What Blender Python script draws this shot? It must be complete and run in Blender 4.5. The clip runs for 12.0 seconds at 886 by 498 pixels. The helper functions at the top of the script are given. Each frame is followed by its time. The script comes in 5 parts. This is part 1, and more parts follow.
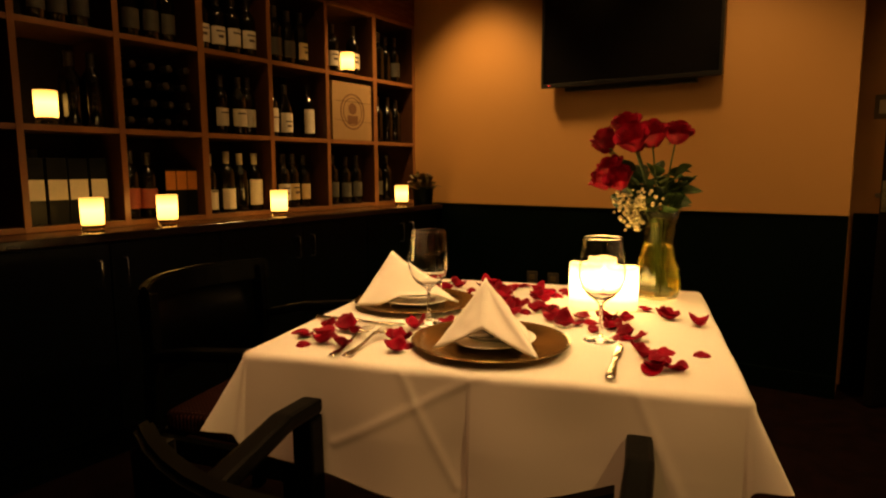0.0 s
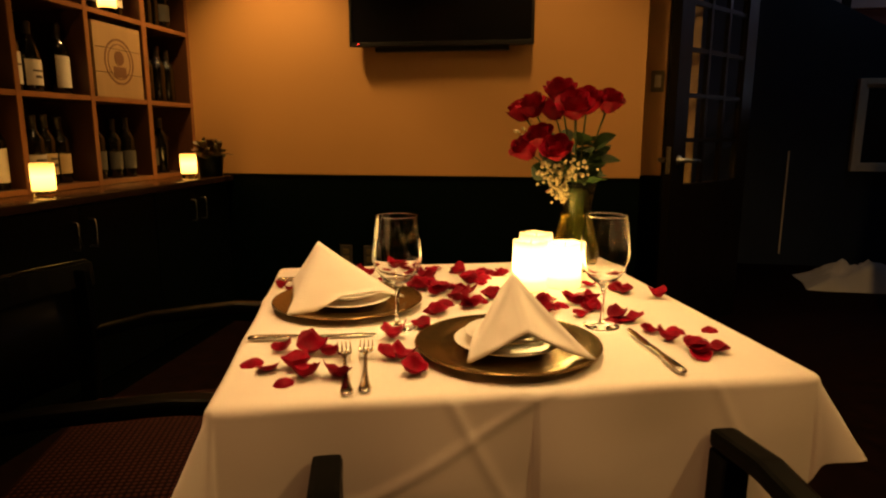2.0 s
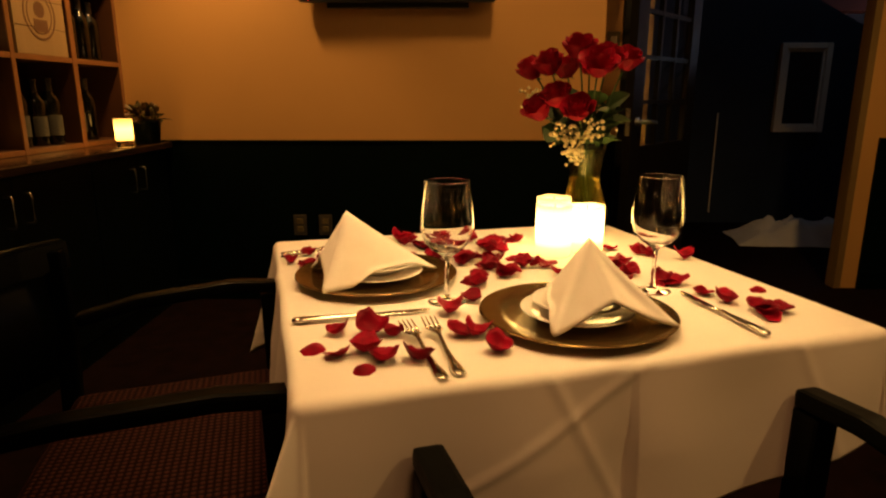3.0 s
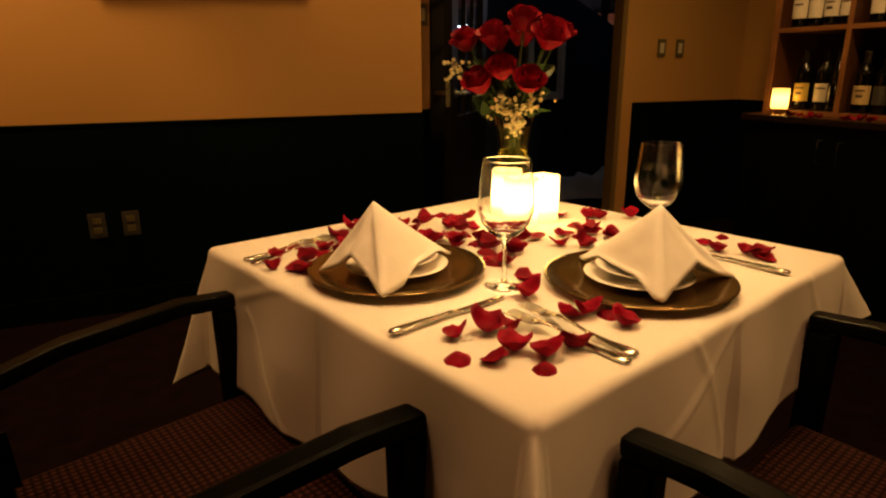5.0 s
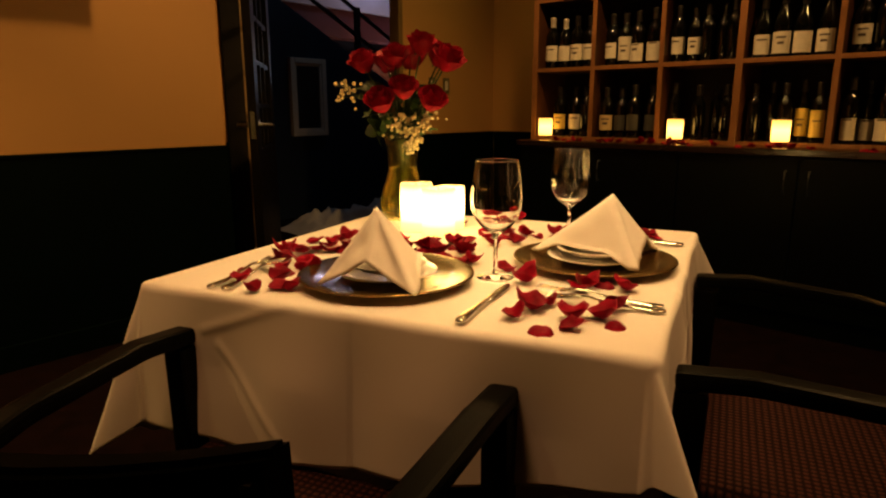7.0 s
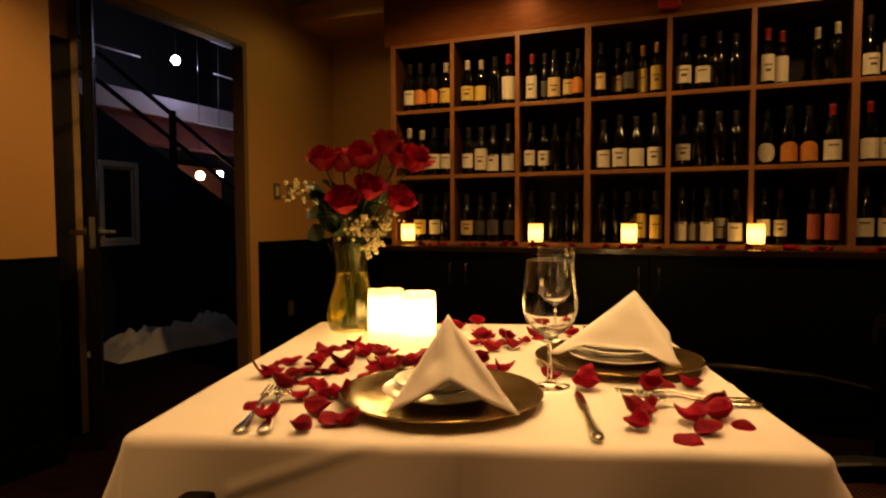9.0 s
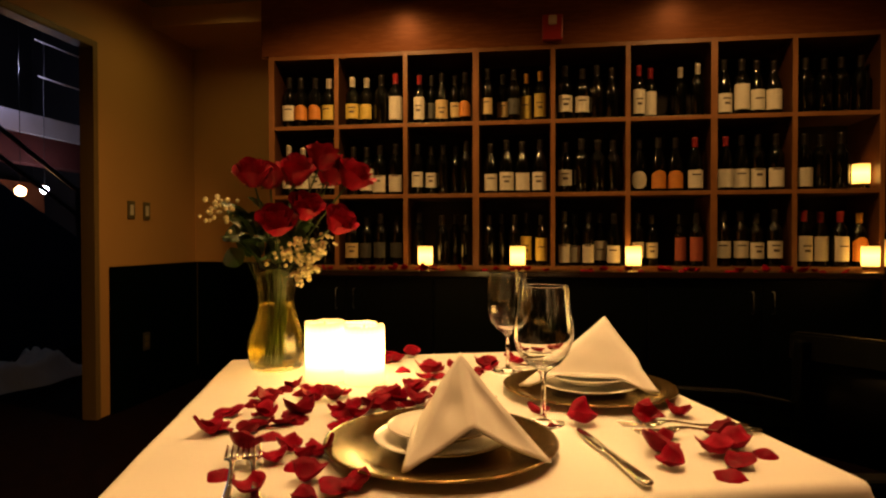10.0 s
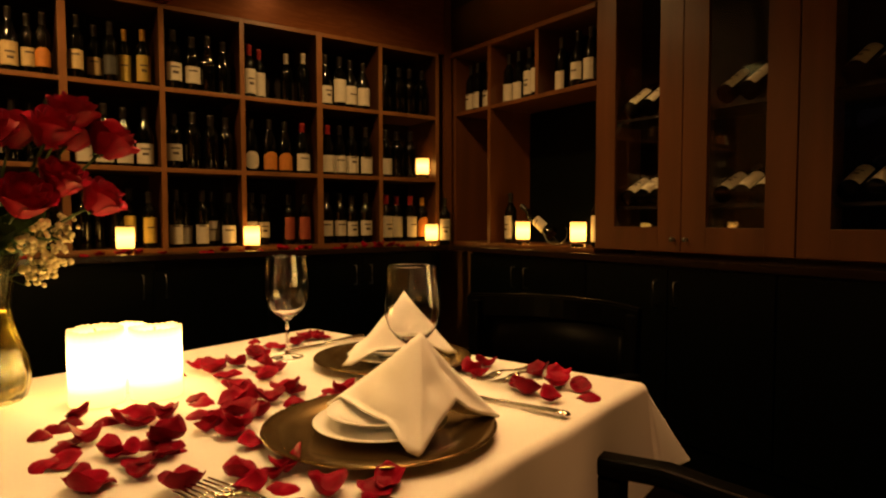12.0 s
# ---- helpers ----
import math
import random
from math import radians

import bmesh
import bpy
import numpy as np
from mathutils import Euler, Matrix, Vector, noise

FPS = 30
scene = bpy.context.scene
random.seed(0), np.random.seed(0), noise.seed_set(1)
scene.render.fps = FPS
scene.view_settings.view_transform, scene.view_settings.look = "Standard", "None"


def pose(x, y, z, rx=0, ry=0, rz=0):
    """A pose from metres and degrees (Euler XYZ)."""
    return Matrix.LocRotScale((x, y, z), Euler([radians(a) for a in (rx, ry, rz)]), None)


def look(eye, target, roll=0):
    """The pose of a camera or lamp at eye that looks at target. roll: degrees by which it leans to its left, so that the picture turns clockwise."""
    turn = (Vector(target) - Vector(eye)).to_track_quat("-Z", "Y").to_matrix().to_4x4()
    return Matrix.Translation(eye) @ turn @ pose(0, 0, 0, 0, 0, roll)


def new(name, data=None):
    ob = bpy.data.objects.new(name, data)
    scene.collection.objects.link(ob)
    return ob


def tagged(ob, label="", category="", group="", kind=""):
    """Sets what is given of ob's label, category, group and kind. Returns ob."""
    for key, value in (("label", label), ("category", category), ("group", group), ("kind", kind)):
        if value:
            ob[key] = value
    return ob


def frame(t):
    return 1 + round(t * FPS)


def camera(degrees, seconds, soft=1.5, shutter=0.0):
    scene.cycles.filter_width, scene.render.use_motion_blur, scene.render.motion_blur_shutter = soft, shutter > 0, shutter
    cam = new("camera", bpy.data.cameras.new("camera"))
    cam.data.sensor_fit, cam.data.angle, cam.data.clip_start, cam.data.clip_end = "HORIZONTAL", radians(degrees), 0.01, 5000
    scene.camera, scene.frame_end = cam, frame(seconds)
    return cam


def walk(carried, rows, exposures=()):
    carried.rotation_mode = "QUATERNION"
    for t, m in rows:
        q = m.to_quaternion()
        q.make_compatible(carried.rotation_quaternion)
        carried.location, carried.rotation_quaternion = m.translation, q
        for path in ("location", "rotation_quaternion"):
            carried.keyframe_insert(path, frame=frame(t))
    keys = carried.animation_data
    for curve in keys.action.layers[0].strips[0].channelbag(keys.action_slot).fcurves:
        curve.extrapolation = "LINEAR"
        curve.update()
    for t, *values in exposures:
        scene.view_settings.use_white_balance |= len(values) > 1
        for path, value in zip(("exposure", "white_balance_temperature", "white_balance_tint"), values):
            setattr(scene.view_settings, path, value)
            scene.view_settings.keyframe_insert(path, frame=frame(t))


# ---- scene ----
cam = camera(70.5, 12.0, soft=2.2)
PATH = [
    (0, (0.014, -0.054, 1.123), (-1.091, 1.593, 0.867), -0.2),
    (0.5, (-0.125, -0.048, 1.128), (-0.985, 1.739, 0.868), -0.1),
    (1, (-0.289, -0.05, 1.135), (-0.906, 1.833, 0.865), -0.0),
    (1.5, (-0.417, -0.045, 1.14), (-0.852, 1.882, 0.832), 0.0),
    (2, (-0.568, -0.012, 1.135), (-0.865, 1.931, 0.767), 0.1),
    (2.5, (-0.692, 0.01, 1.129), (-0.863, 1.958, 0.708), 0.0),
    (3, (-0.827, 0.051, 1.121), (-0.855, 1.994, 0.648), -0.0),
    (5, (-1.361, 0.241, 1.124), (-0.575, 1.995, 0.568), -0.2),
    (5.5, (-1.491, 0.261, 1.121), (-0.515, 1.914, 0.562), -0.2),
    (6, (-1.632, 0.295, 1.111), (-0.465, 1.821, 0.555), -0.2),
    (6.5, (-1.703, 0.356, 1.086), (-0.365, 1.751, 0.573), -0.1),
    (7, (-1.776, 0.464, 1.067), (-0.304, 1.746, 0.634), -0.1),
    (9, (-1.914, 0.917, 1.048), (-0.061, 1.663, 0.951), -0.2),
    (9.5, (-1.879, 1.028, 1.046), (0.039, 1.591, 0.99), -0.2),
    (10, (-1.861, 1.168, 1.051), (0.119, 1.45, 1.023), -0.1),
    (10.5, (-1.857, 1.293, 1.057), (0.141, 1.205, 1.035), -0.1),
    (11, (-1.818, 1.416, 1.042), (0.125, 0.943, 1.002), -0.0),
    (11.5, (-1.765, 1.567, 1.037), (0.052, 0.732, 0.993), -0.2),
    (12, (-1.751, 1.728, 1.06), (-0.117, 0.58, 0.96), -0.1),
]
walk(cam, [(t, look(eye, target, roll)) for t, eye, target, roll in PATH])

# ---- world and light ----
world = bpy.data.worlds.new("world")
world.use_nodes = True
world.node_tree.nodes["Background"].inputs[0].default_value = (0.02, 0.016, 0.014, 1)
world.node_tree.nodes["Background"].inputs[1].default_value = 0.05
scene.world = world
scene.view_settings.exposure = 0.0
CEIL = 2.62


def downlight(name, x, y, watts, cone, blend=0.6, colour=(1, 0.54, 0.175), aim=None, soft=0.09, z=CEIL - 0.03):
    lamp = bpy.data.lights.new(name, "SPOT")
    lamp.energy, lamp.spot_size, lamp.spot_blend, lamp.color = watts, radians(cone), blend, colour
    lamp.shadow_soft_size = soft
    ob = new(name, lamp)
    ob.matrix_basis = look((x, y, z), aim or (x, y + 1e-4, 0))
    return ob


def glow(name, x, y, z, watts, colour, size=0.03):
    lamp = bpy.data.lights.new(name, "POINT")
    lamp.energy, lamp.color, lamp.shadow_soft_size = watts, colour, size
    ob = new(name, lamp)
    ob.location = (x, y, z)
    return ob


# recessed ceiling spots: by the television wall, over the table, in front of the east cabinets; added fill: by the west
# shelf, in the south corner
SPOTS = [
    (-2.02, 2.98, 112, 95, 0.09, None), (-0.55, 2.88, 47, 105, 0.09, None),
    # last of this row: added fill that brightens the west shelf, no known fixture
    (-0.64, 0.30, 56, 54, 0.22, (-0.70, 1.27, 0.7)), (-1.62, 1.18, 56, 58, 0.22, (-0.75, 1.28, 0.65)), (-1.85, 1.75, 13, 150, 0.09, None),
    # last of this row: added fill for the south cabinets
    (0.85, 2.02, 68, 150, 0.05, None), (0.85, 0.27, 39, 150, 0.05, None), (0.15, 0.0, 12, 95, 0.09, None),
]
for sx, sy, w, cone, soft, aim in SPOTS:
    downlight("spot_and_fill_light", sx, sy, w, cone, colour=(1, 0.43, 0.16) if aim else (1, 0.54, 0.175), aim=aim, soft=soft)
# added wide fill, tinted for the north-east wall; no fixture known
downlight("spot_and_fill_light", 1.75, 3.15, 10, 165, blend=1.0, colour=(1, 0.68, 0.19))
# added unseen fill straight above: brightens the table top more than the drape
downlight("table_fill_light", -0.70, 1.20, 104, 50, colour=(1, 0.64, 0.235), aim=(-0.70, 1.27, 0.7), soft=0.22)

# ---- materials ----


def material(name, colour, rough=0.5, metal=0.0, vary=0.25, scale=6.0, fine=120.0, bump=0.1, depth=0.002, stretch=(1, 1, 1), second=None, spec=0.5, coat=0.0, per_object=0.0):
    m = bpy.data.materials.new(name)
    m.use_nodes = True
    nt = m.node_tree
    b = nt.nodes["Principled BSDF"]
    co = nt.nodes.new("ShaderNodeTexCoord")
    mp = nt.nodes.new("ShaderNodeMapping")
    mp.inputs["Scale"].default_value = stretch
    nt.links.new(co.outputs["Object"], mp.inputs[0])
    big = nt.nodes.new("ShaderNodeTexNoise")
    big.inputs["Scale"].default_value, big.inputs["Detail"].default_value = scale, 5
    small = nt.nodes.new("ShaderNodeTexNoise")
    small.inputs["Scale"].default_value, small.inputs["Detail"].default_value = fine, 3
    nt.links.new(mp.outputs[0], big.inputs["Vector"])
    nt.links.new(mp.outputs[0], small.inputs["Vector"])
    ramp = nt.nodes.new("ShaderNodeValToRGB")
    lo = second or tuple(c * (1 - vary) for c in colour)
    ramp.color_ramp.elements[0].position, ramp.color_ramp.elements[1].position = 0.3, 0.7
    ramp.color_ramp.elements[0].color, ramp.color_ramp.elements[1].color = (*lo, 1), (*colour, 1)
    nt.links.new(big.outputs["Fac"], ramp.inputs[0])
    last = ramp.outputs[0]
    if per_object:
        info = nt.nodes.new("ShaderNodeObjectInfo")
        hsv = nt.nodes.new("ShaderNodeHueSaturation")
        rng = nt.nodes.new("ShaderNodeMapRange")
        rng.inputs["To Min"].default_value, rng.inputs["To Max"].default_value = 1 - per_object, 1 + per_object
        nt.links.new(info.outputs["Random"], rng.inputs["Value"])
        nt.links.new(rng.outputs[0], hsv.inputs["Value"])
        nt.links.new(last, hsv.inputs["Color"])
        last = hsv.outputs[0]
    nt.links.new(last, b.inputs["Base Color"])
    b.inputs["Metallic"].default_value = metal
    b.inputs["Specular IOR Level"].default_value = spec
    b.inputs["Coat Weight"].default_value = coat
    rr = nt.nodes.new("ShaderNodeMapRange")
    rr.inputs["To Min"].default_value, rr.inputs["To Max"].default_value = max(0.02, rough - 0.08), min(1, rough + 0.08)
    nt.links.new(small.outputs["Fac"], rr.inputs["Value"])
    nt.links.new(rr.outputs[0], b.inputs["Roughness"])
    if bump:
        bp = nt.nodes.new("ShaderNodeBump")
        bp.inputs["Strength"].default_value, bp.inputs["Distance"].default_value = bump, depth
        nt.links.new(small.outputs["Fac"], bp.inputs["Height"])
        nt.links.new(bp.outputs[0], b.inputs["Normal"])
    return m


def woven(name, colour, second, pitch, rough=0.85, depth=0.001, strength=0.5, sheen=0.1, spec=0.3):
    """Cloth with a woven relief and two yarn colours."""
    m = material(name, colour, rough, vary=0.2, scale=4, fine=300, bump=0, second=second, spec=spec)
    nt = m.node_tree
    b = nt.nodes["Principled BSDF"]
    co = nt.nodes.new("ShaderNodeTexCoord")
    waves = []
    for axis in ("X", "Y"):
        w = nt.nodes.new("ShaderNodeTexWave")
        w.bands_direction = axis
        w.inputs["Scale"].default_value, w.inputs["Distortion"].default_value = 0.314 / pitch, 0.6
        nt.links.new(co.outputs["Object"], w.inputs["Vector"])
        waves.append(w)
    mul = nt.nodes.new("ShaderNodeMath")
    mul.operation = "MULTIPLY"
    nt.links.new(waves[0].outputs["Fac"], mul.inputs[0])
    nt.links.new(waves[1].outputs["Fac"], mul.inputs[1])
    bp = nt.nodes.new("ShaderNodeBump")
    bp.inputs["Strength"].default_value, bp.inputs["Distance"].default_value = strength, depth
    nt.links.new(mul.outputs[0], bp.inputs["Height"])
    nt.links.new(bp.outputs[0], b.inputs["Normal"])
    b.inputs["Sheen Weight"].default_value = sheen
    return m, mul


def glass(name, colour=(1, 1, 1), rough=0.0, ior=1.45):
    m = bpy.data.materials.new(name)
    m.use_nodes = True
    b = m.node_tree.nodes["Principled BSDF"]
    b.inputs["Base Color"].default_value = (*colour, 1)
    b.inputs["Transmission Weight"].default_value, b.inputs["Roughness"].default_value, b.inputs["IOR"].default_value = 1, rough, ior
    return m


def shining(name, colour, strength, base=(0.8, 0.7, 0.5), top=None, z0=0.0, z1=0.1):
    """Translucent wax lit from inside: brightest in the middle of its height."""
    m = bpy.data.materials.new(name)
    m.use_nodes = True
    nt = m.node_tree
    b = nt.nodes["Principled BSDF"]
    b.inputs["Base Color"].default_value = (*base, 1)
    b.inputs["Roughness"].default_value = 0.55
    b.inputs["Emission Color"].default_value = (*colour, 1)
    b.inputs["Emission Strength"].default_value = strength
    if top is not None:
        co = nt.nodes.new("ShaderNodeTexCoord")
        sep = nt.nodes.new("ShaderNodeSeparateXYZ")
        nt.links.new(co.outputs["Object"], sep.inputs[0])
        mr = nt.nodes.new("ShaderNodeMapRange")
        mr.inputs["From Min"].default_value, mr.inputs["From Max"].default_value = z0, z1
        nt.links.new(sep.outputs["Z"], mr.inputs["Value"])
        cr = nt.nodes.new("ShaderNodeValToRGB")
        cr.color_ramp.elements[0].color = (top[0],) * 3 + (1,)
        cr.color_ramp.elements[1].color = (top[2],) * 3 + (1,)
        e = cr.color_ramp.elements.new(0.55)
        e.color = (top[1],) * 3 + (1,)
        e = cr.color_ramp.elements.new(0.17)
        e.color = (min(top[1], top[0] * 1.5),) * 3 + (1,)
        nt.links.new(mr.outputs[0], cr.inputs[0])
        mu = nt.nodes.new("ShaderNodeMath")
        mu.operation = "MULTIPLY"
        mu.inputs[1].default_value = strength
        nt.links.new(cr.outputs[0], mu.inputs[0])
        nt.links.new(mu.outputs[0], b.inputs["Emission Strength"])
    return m


M_WALL = material("tan_wall_paint", (0.53, 0.280, 0.086), 0.55, vary=0.08, scale=1.5, fine=220, bump=0.15, depth=0.0015)
M_WAINSCOT = material("black_green_panel", (0.0009, 0.0040, 0.0029), 0.5, vary=0.4, scale=5, fine=90, bump=0.08, stretch=(1, 1, 0.1), spec=0.05)
M_WOOD = material("cherry_wood", (0.19, 0.068, 0.022), 0.36, vary=0.4, scale=9, fine=70, bump=0.12, depth=0.001, stretch=(1, 1, 0.12))
# one cherry wood in two tones: cubby shade painted inside, light on the edges
M_WOOD_SHADED = material("shaded_cherry_inside", (0.085, 0.032, 0.0115), 0.42, vary=0.4, scale=9, fine=70, bump=0.12, depth=0.001, stretch=(1, 0.3, 0.3))
M_EDGE_LIT = material("lit_cherry_edge", (0.30, 0.128, 0.046), 0.34, vary=0.35, scale=14, fine=90, bump=0.1, depth=0.001, stretch=(0.4, 1, 0.4))
M_WOOD_H = material("cherry_wood_flat", (0.20, 0.073, 0.024), 0.34, vary=0.4, scale=9, fine=70, bump=0.12, depth=0.001, stretch=(1, 0.12, 1))
M_HEADER = material("varnished_cherry_wood", (0.20, 0.066, 0.022), 0.27, vary=0.35, scale=5, fine=70, bump=0.05, depth=0.0006, stretch=(0.12, 0.12, 1), spec=0.34)
M_HEADER.node_tree.nodes["Principled BSDF"].inputs["Specular Tint"].default_value = (1.0, 0.42, 0.24, 1)
# near-black brown: the shade deep in shelves and cabinets, put into the colour
M_BACK_SHADE = material("shaded_back_wood", (0.012, 0.006, 0.004), 0.6, vary=0.5, scale=9, fine=60, stretch=(1, 1, 0.15), spec=0.2)
M_CABINET = material("black_lacquered_wood", (0.0010, 0.0030, 0.0023), 0.4, vary=0.4, scale=8, fine=60, bump=0.05, stretch=(1, 1, 0.1), spec=0.18)
M_COUNTER = material("polished_dark_counter", (0.03, 0.016, 0.010), 0.14, vary=0.5, scale=10, fine=80, bump=0.03, stretch=(0.2, 1, 1))
M_CARPET = material("burgundy_carpet", (0.008, 0.0027, 0.0024), 0.95, vary=0.6, scale=14, fine=260, bump=0.6, depth=0.004, spec=0.05)
M_CEIL = material("ceiling_paint", (0.30, 0.22, 0.12), 0.8, vary=0.08, scale=2, fine=160, bump=0.1)
M_FRAME = material("brown_door_frame", (0.20, 0.125, 0.045), 0.45, vary=0.3, scale=8, fine=60, stretch=(1, 1, 0.1))
M_LEAF = material("dark_door_wood", (0.006, 0.0045, 0.003), 0.45, vary=0.4, scale=8, fine=60, stretch=(1, 1, 0.1), spec=0.12)
M_CHAIR = material("black_stained_wood", (0.0018, 0.0024, 0.0021), 0.40, vary=0.4, scale=12, fine=90, bump=0.05, stretch=(0.3, 0.3, 1), spec=0.06)
M_SEAT, SEAT_WEAVE = woven("burgundy_upholstery", (0.050, 0.0185, 0.015), (0.038, 0.014, 0.0115), 0.013, depth=0.003, strength=0.9, sheen=0.0, spec=0.06)
dark_yarn = M_SEAT.node_tree.nodes.new("ShaderNodeMix")
dark_yarn.data_type, dark_yarn.blend_type = "RGBA", "MULTIPLY"
dark_yarn.inputs["Factor"].default_value = 1.0
yarn_ramp = M_SEAT.node_tree.nodes.new("ShaderNodeValToRGB")
yarn_ramp.color_ramp.elements[0].color, yarn_ramp.color_ramp.elements[1].color = (0.16, 0.13, 0.13, 1), (1, 1, 1, 1)
yarn_ramp.color_ramp.elements[1].position = 0.55
M_SEAT.node_tree.links.new(SEAT_WEAVE.outputs[0], yarn_ramp.inputs[0])
M_SEAT.node_tree.links.new(M_SEAT.node_tree.nodes["Principled BSDF"].inputs["Base Color"].links[0].from_socket, dark_yarn.inputs["A"])
M_SEAT.node_tree.links.new(yarn_ramp.outputs[0], dark_yarn.inputs["B"])
M_SEAT.node_tree.links.new(dark_yarn.outputs["Result"], M_SEAT.node_tree.nodes["Principled BSDF"].inputs["Base Color"])
M_CLOTH, _ = woven("white_tablecloth_linen", (0.80, 0.77, 0.72), (0.76, 0.73, 0.67), 0.0016, depth=0.0004, strength=0.08)
M_NAPKIN, _ = woven("white_napkin_linen", (0.84, 0.80, 0.74), (0.80, 0.76, 0.70), 0.0016, depth=0.0004, strength=0.12)
M_CHARGER = material("bronze_charger_lacquer", (0.26, 0.165, 0.062), 0.2, 0.9, vary=0.22, scale=30, fine=240, bump=0.07, depth=0.0004)
M_CHINA = material("white_china", (0.82, 0.79, 0.73), 0.12, vary=0.03, scale=5, bump=0)
M_SILVER = material("polished_cutlery_steel", (0.72, 0.68, 0.60), 0.16, 1.0, vary=0.1, scale=60, fine=200, bump=0.03)
M_STEEL = material("brushed_steel", (0.36, 0.38, 0.38), 0.28, 1.0, vary=0.15, scale=40, fine=300, bump=0.05)
M_GLASS = glass("clear_wine_glass")
M_VASE = glass("greenish_vase_glass", (0.96, 0.91, 0.52), rough=0.10)
M_WATER = glass("vase_water", (0.86, 0.78, 0.34), rough=0.08, ior=1.33)
M_PANE = glass("window_pane")
M_PETAL = material("dark_red_rose_petal", (0.27, 0.0018, 0.018), 0.5, vary=0.45, scale=40, fine=160, bump=0.3, depth=0.0008, per_object=0.3, spec=0.07)
M_ROSE = material("red_rose_bloom", (0.36, 0.0034, 0.022), 0.5, vary=0.4, scale=25, fine=200, bump=0.2, depth=0.0005, per_object=0.15, spec=0.18)
M_STEM = material("rose_stem_green", (0.06, 0.11, 0.025), 0.5, vary=0.4, scale=30, fine=150)
M_LEAFGREEN = material("rose_leaf_green", (0.045, 0.10, 0.022), 0.45, vary=0.45, scale=20, fine=150, bump=0.3, depth=0.001, per_object=0.3)
M_BREATH = material("white_small_blossom", (0.86, 0.75, 0.44), 0.7, vary=0.2, scale=60, fine=300)
M_BOTTLE = material("dark_wine_bottle_glass", (0.0016, 0.0020, 0.0014), 0.06, vary=0.2, scale=20, bump=0, spec=0.6)
M_TV = material("television_black_screen", (0.006, 0.006, 0.007), 0.12, vary=0.1, scale=4, bump=0)
M_TVFRAME = material("television_black_plastic", (0.012, 0.012, 0.012), 0.35, vary=0.2, scale=10)
M_PLATE = material("ivory_wall_plate", (0.62, 0.55, 0.42), 0.35, vary=0.06, scale=20)
M_OUTLET = material("grey_brown_outlet_plastic", (0.045, 0.04, 0.034), 0.4, vary=0.1, scale=20)
M_SWITCH = material("olive_metal_wall_plate", (0.17, 0.135, 0.062), 0.4, 0.3, vary=0.2, scale=20)
M_SLOT = material("dark_socket_slot", (0.03, 0.025, 0.02), 0.5, vary=0.1)
M_RED = material("red_alarm_plastic", (0.38, 0.018, 0.015), 0.35, vary=0.1, scale=12)
M_CRATEWOOD = material("pale_pine_crate", (0.38, 0.25, 0.115), 0.6, vary=0.22, scale=10, fine=90, bump=0.15, stretch=(1, 1, 0.1))
M_BRAND = material("burnt_brown_print", (0.16, 0.075, 0.03), 0.7, vary=0.2)
M_BLUE = material("navy_blue_wall", (0.012, 0.026, 0.060), 0.6, vary=0.3, scale=3, fine=120)
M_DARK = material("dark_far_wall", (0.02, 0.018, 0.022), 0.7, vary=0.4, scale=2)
M_RAIL = material("black_handrail_steel", (0.01, 0.01, 0.012), 0.4, vary=0.2)
M_SLAB = material("pale_plaster_slab", (0.50, 0.46, 0.50), 0.7, vary=0.15, scale=3)
M_MAROON = material("maroon_painted_plaster", (0.10, 0.018, 0.016), 0.7, vary=0.3, scale=3)
M_ORANGE = material("orange_plaster_wall", (0.30, 0.085, 0.03), 0.7, vary=0.2, scale=3)
M_WHITEWOOD = material("off_white_frame_paint", (0.74, 0.70, 0.62), 0.5, vary=0.15, scale=10)
M_SHEET = material("crumpled_white_cloth", (0.58, 0.58, 0.58), 0.9, vary=0.15, scale=6, fine=200, bump=0.3)
M_VOTIVE = glass("votive_cup_glass", (1, 0.93, 0.75), rough=0.05)
M_PILLAR = shining("lit_ivory_wax", (1.0, 0.62, 0.18), 10.5, (0.72, 0.55, 0.26), (0.16, 1.35, 0.16), 0.0, 0.122)
M_WAX = shining("lit_votive_wax", (1.0, 0.48, 0.085), 6.0, (0.9, 0.7, 0.35), (0.6, 1.25, 0.24), 0.028, 0.122)
M_LED = shining("red_standby_led", (1, 0.03, 0.02), 4.0, (0.5, 0.02, 0.02))
M_LAMPW = shining("cool_white_lamp", (0.75, 0.8, 1.0), 60.0)
M_LAMPO = shining("warm_wall_lamp", (1.0, 0.5, 0.2), 40.0)
M_SIGN = shining("red_lit_panel", (0.9, 0.05, 0.06), 1.2)
LABELS = {
    "w": material("cream_paper_label", (0.70, 0.64, 0.52), 0.6, vary=0.1, scale=30),
    "y": material("gold_yellow_label", (0.62, 0.46, 0.10), 0.5, vary=0.15, scale=30),
    "t": material("tan_paper_label", (0.62, 0.46, 0.22), 0.6, vary=0.15, scale=30),
    "o": material("orange_paper_label", (0.60, 0.22, 0.035), 0.55, vary=0.15, scale=30),
    "g": material("grey_dark_label", (0.07, 0.068, 0.058), 0.5, vary=0.3, scale=30),
    "r": material("brick_red_label", (0.34, 0.07, 0.04), 0.6, vary=0.25, scale=40),
    "p": material("dark_printed_ink", (0.10, 0.07, 0.05), 0.6, vary=0.2),
}
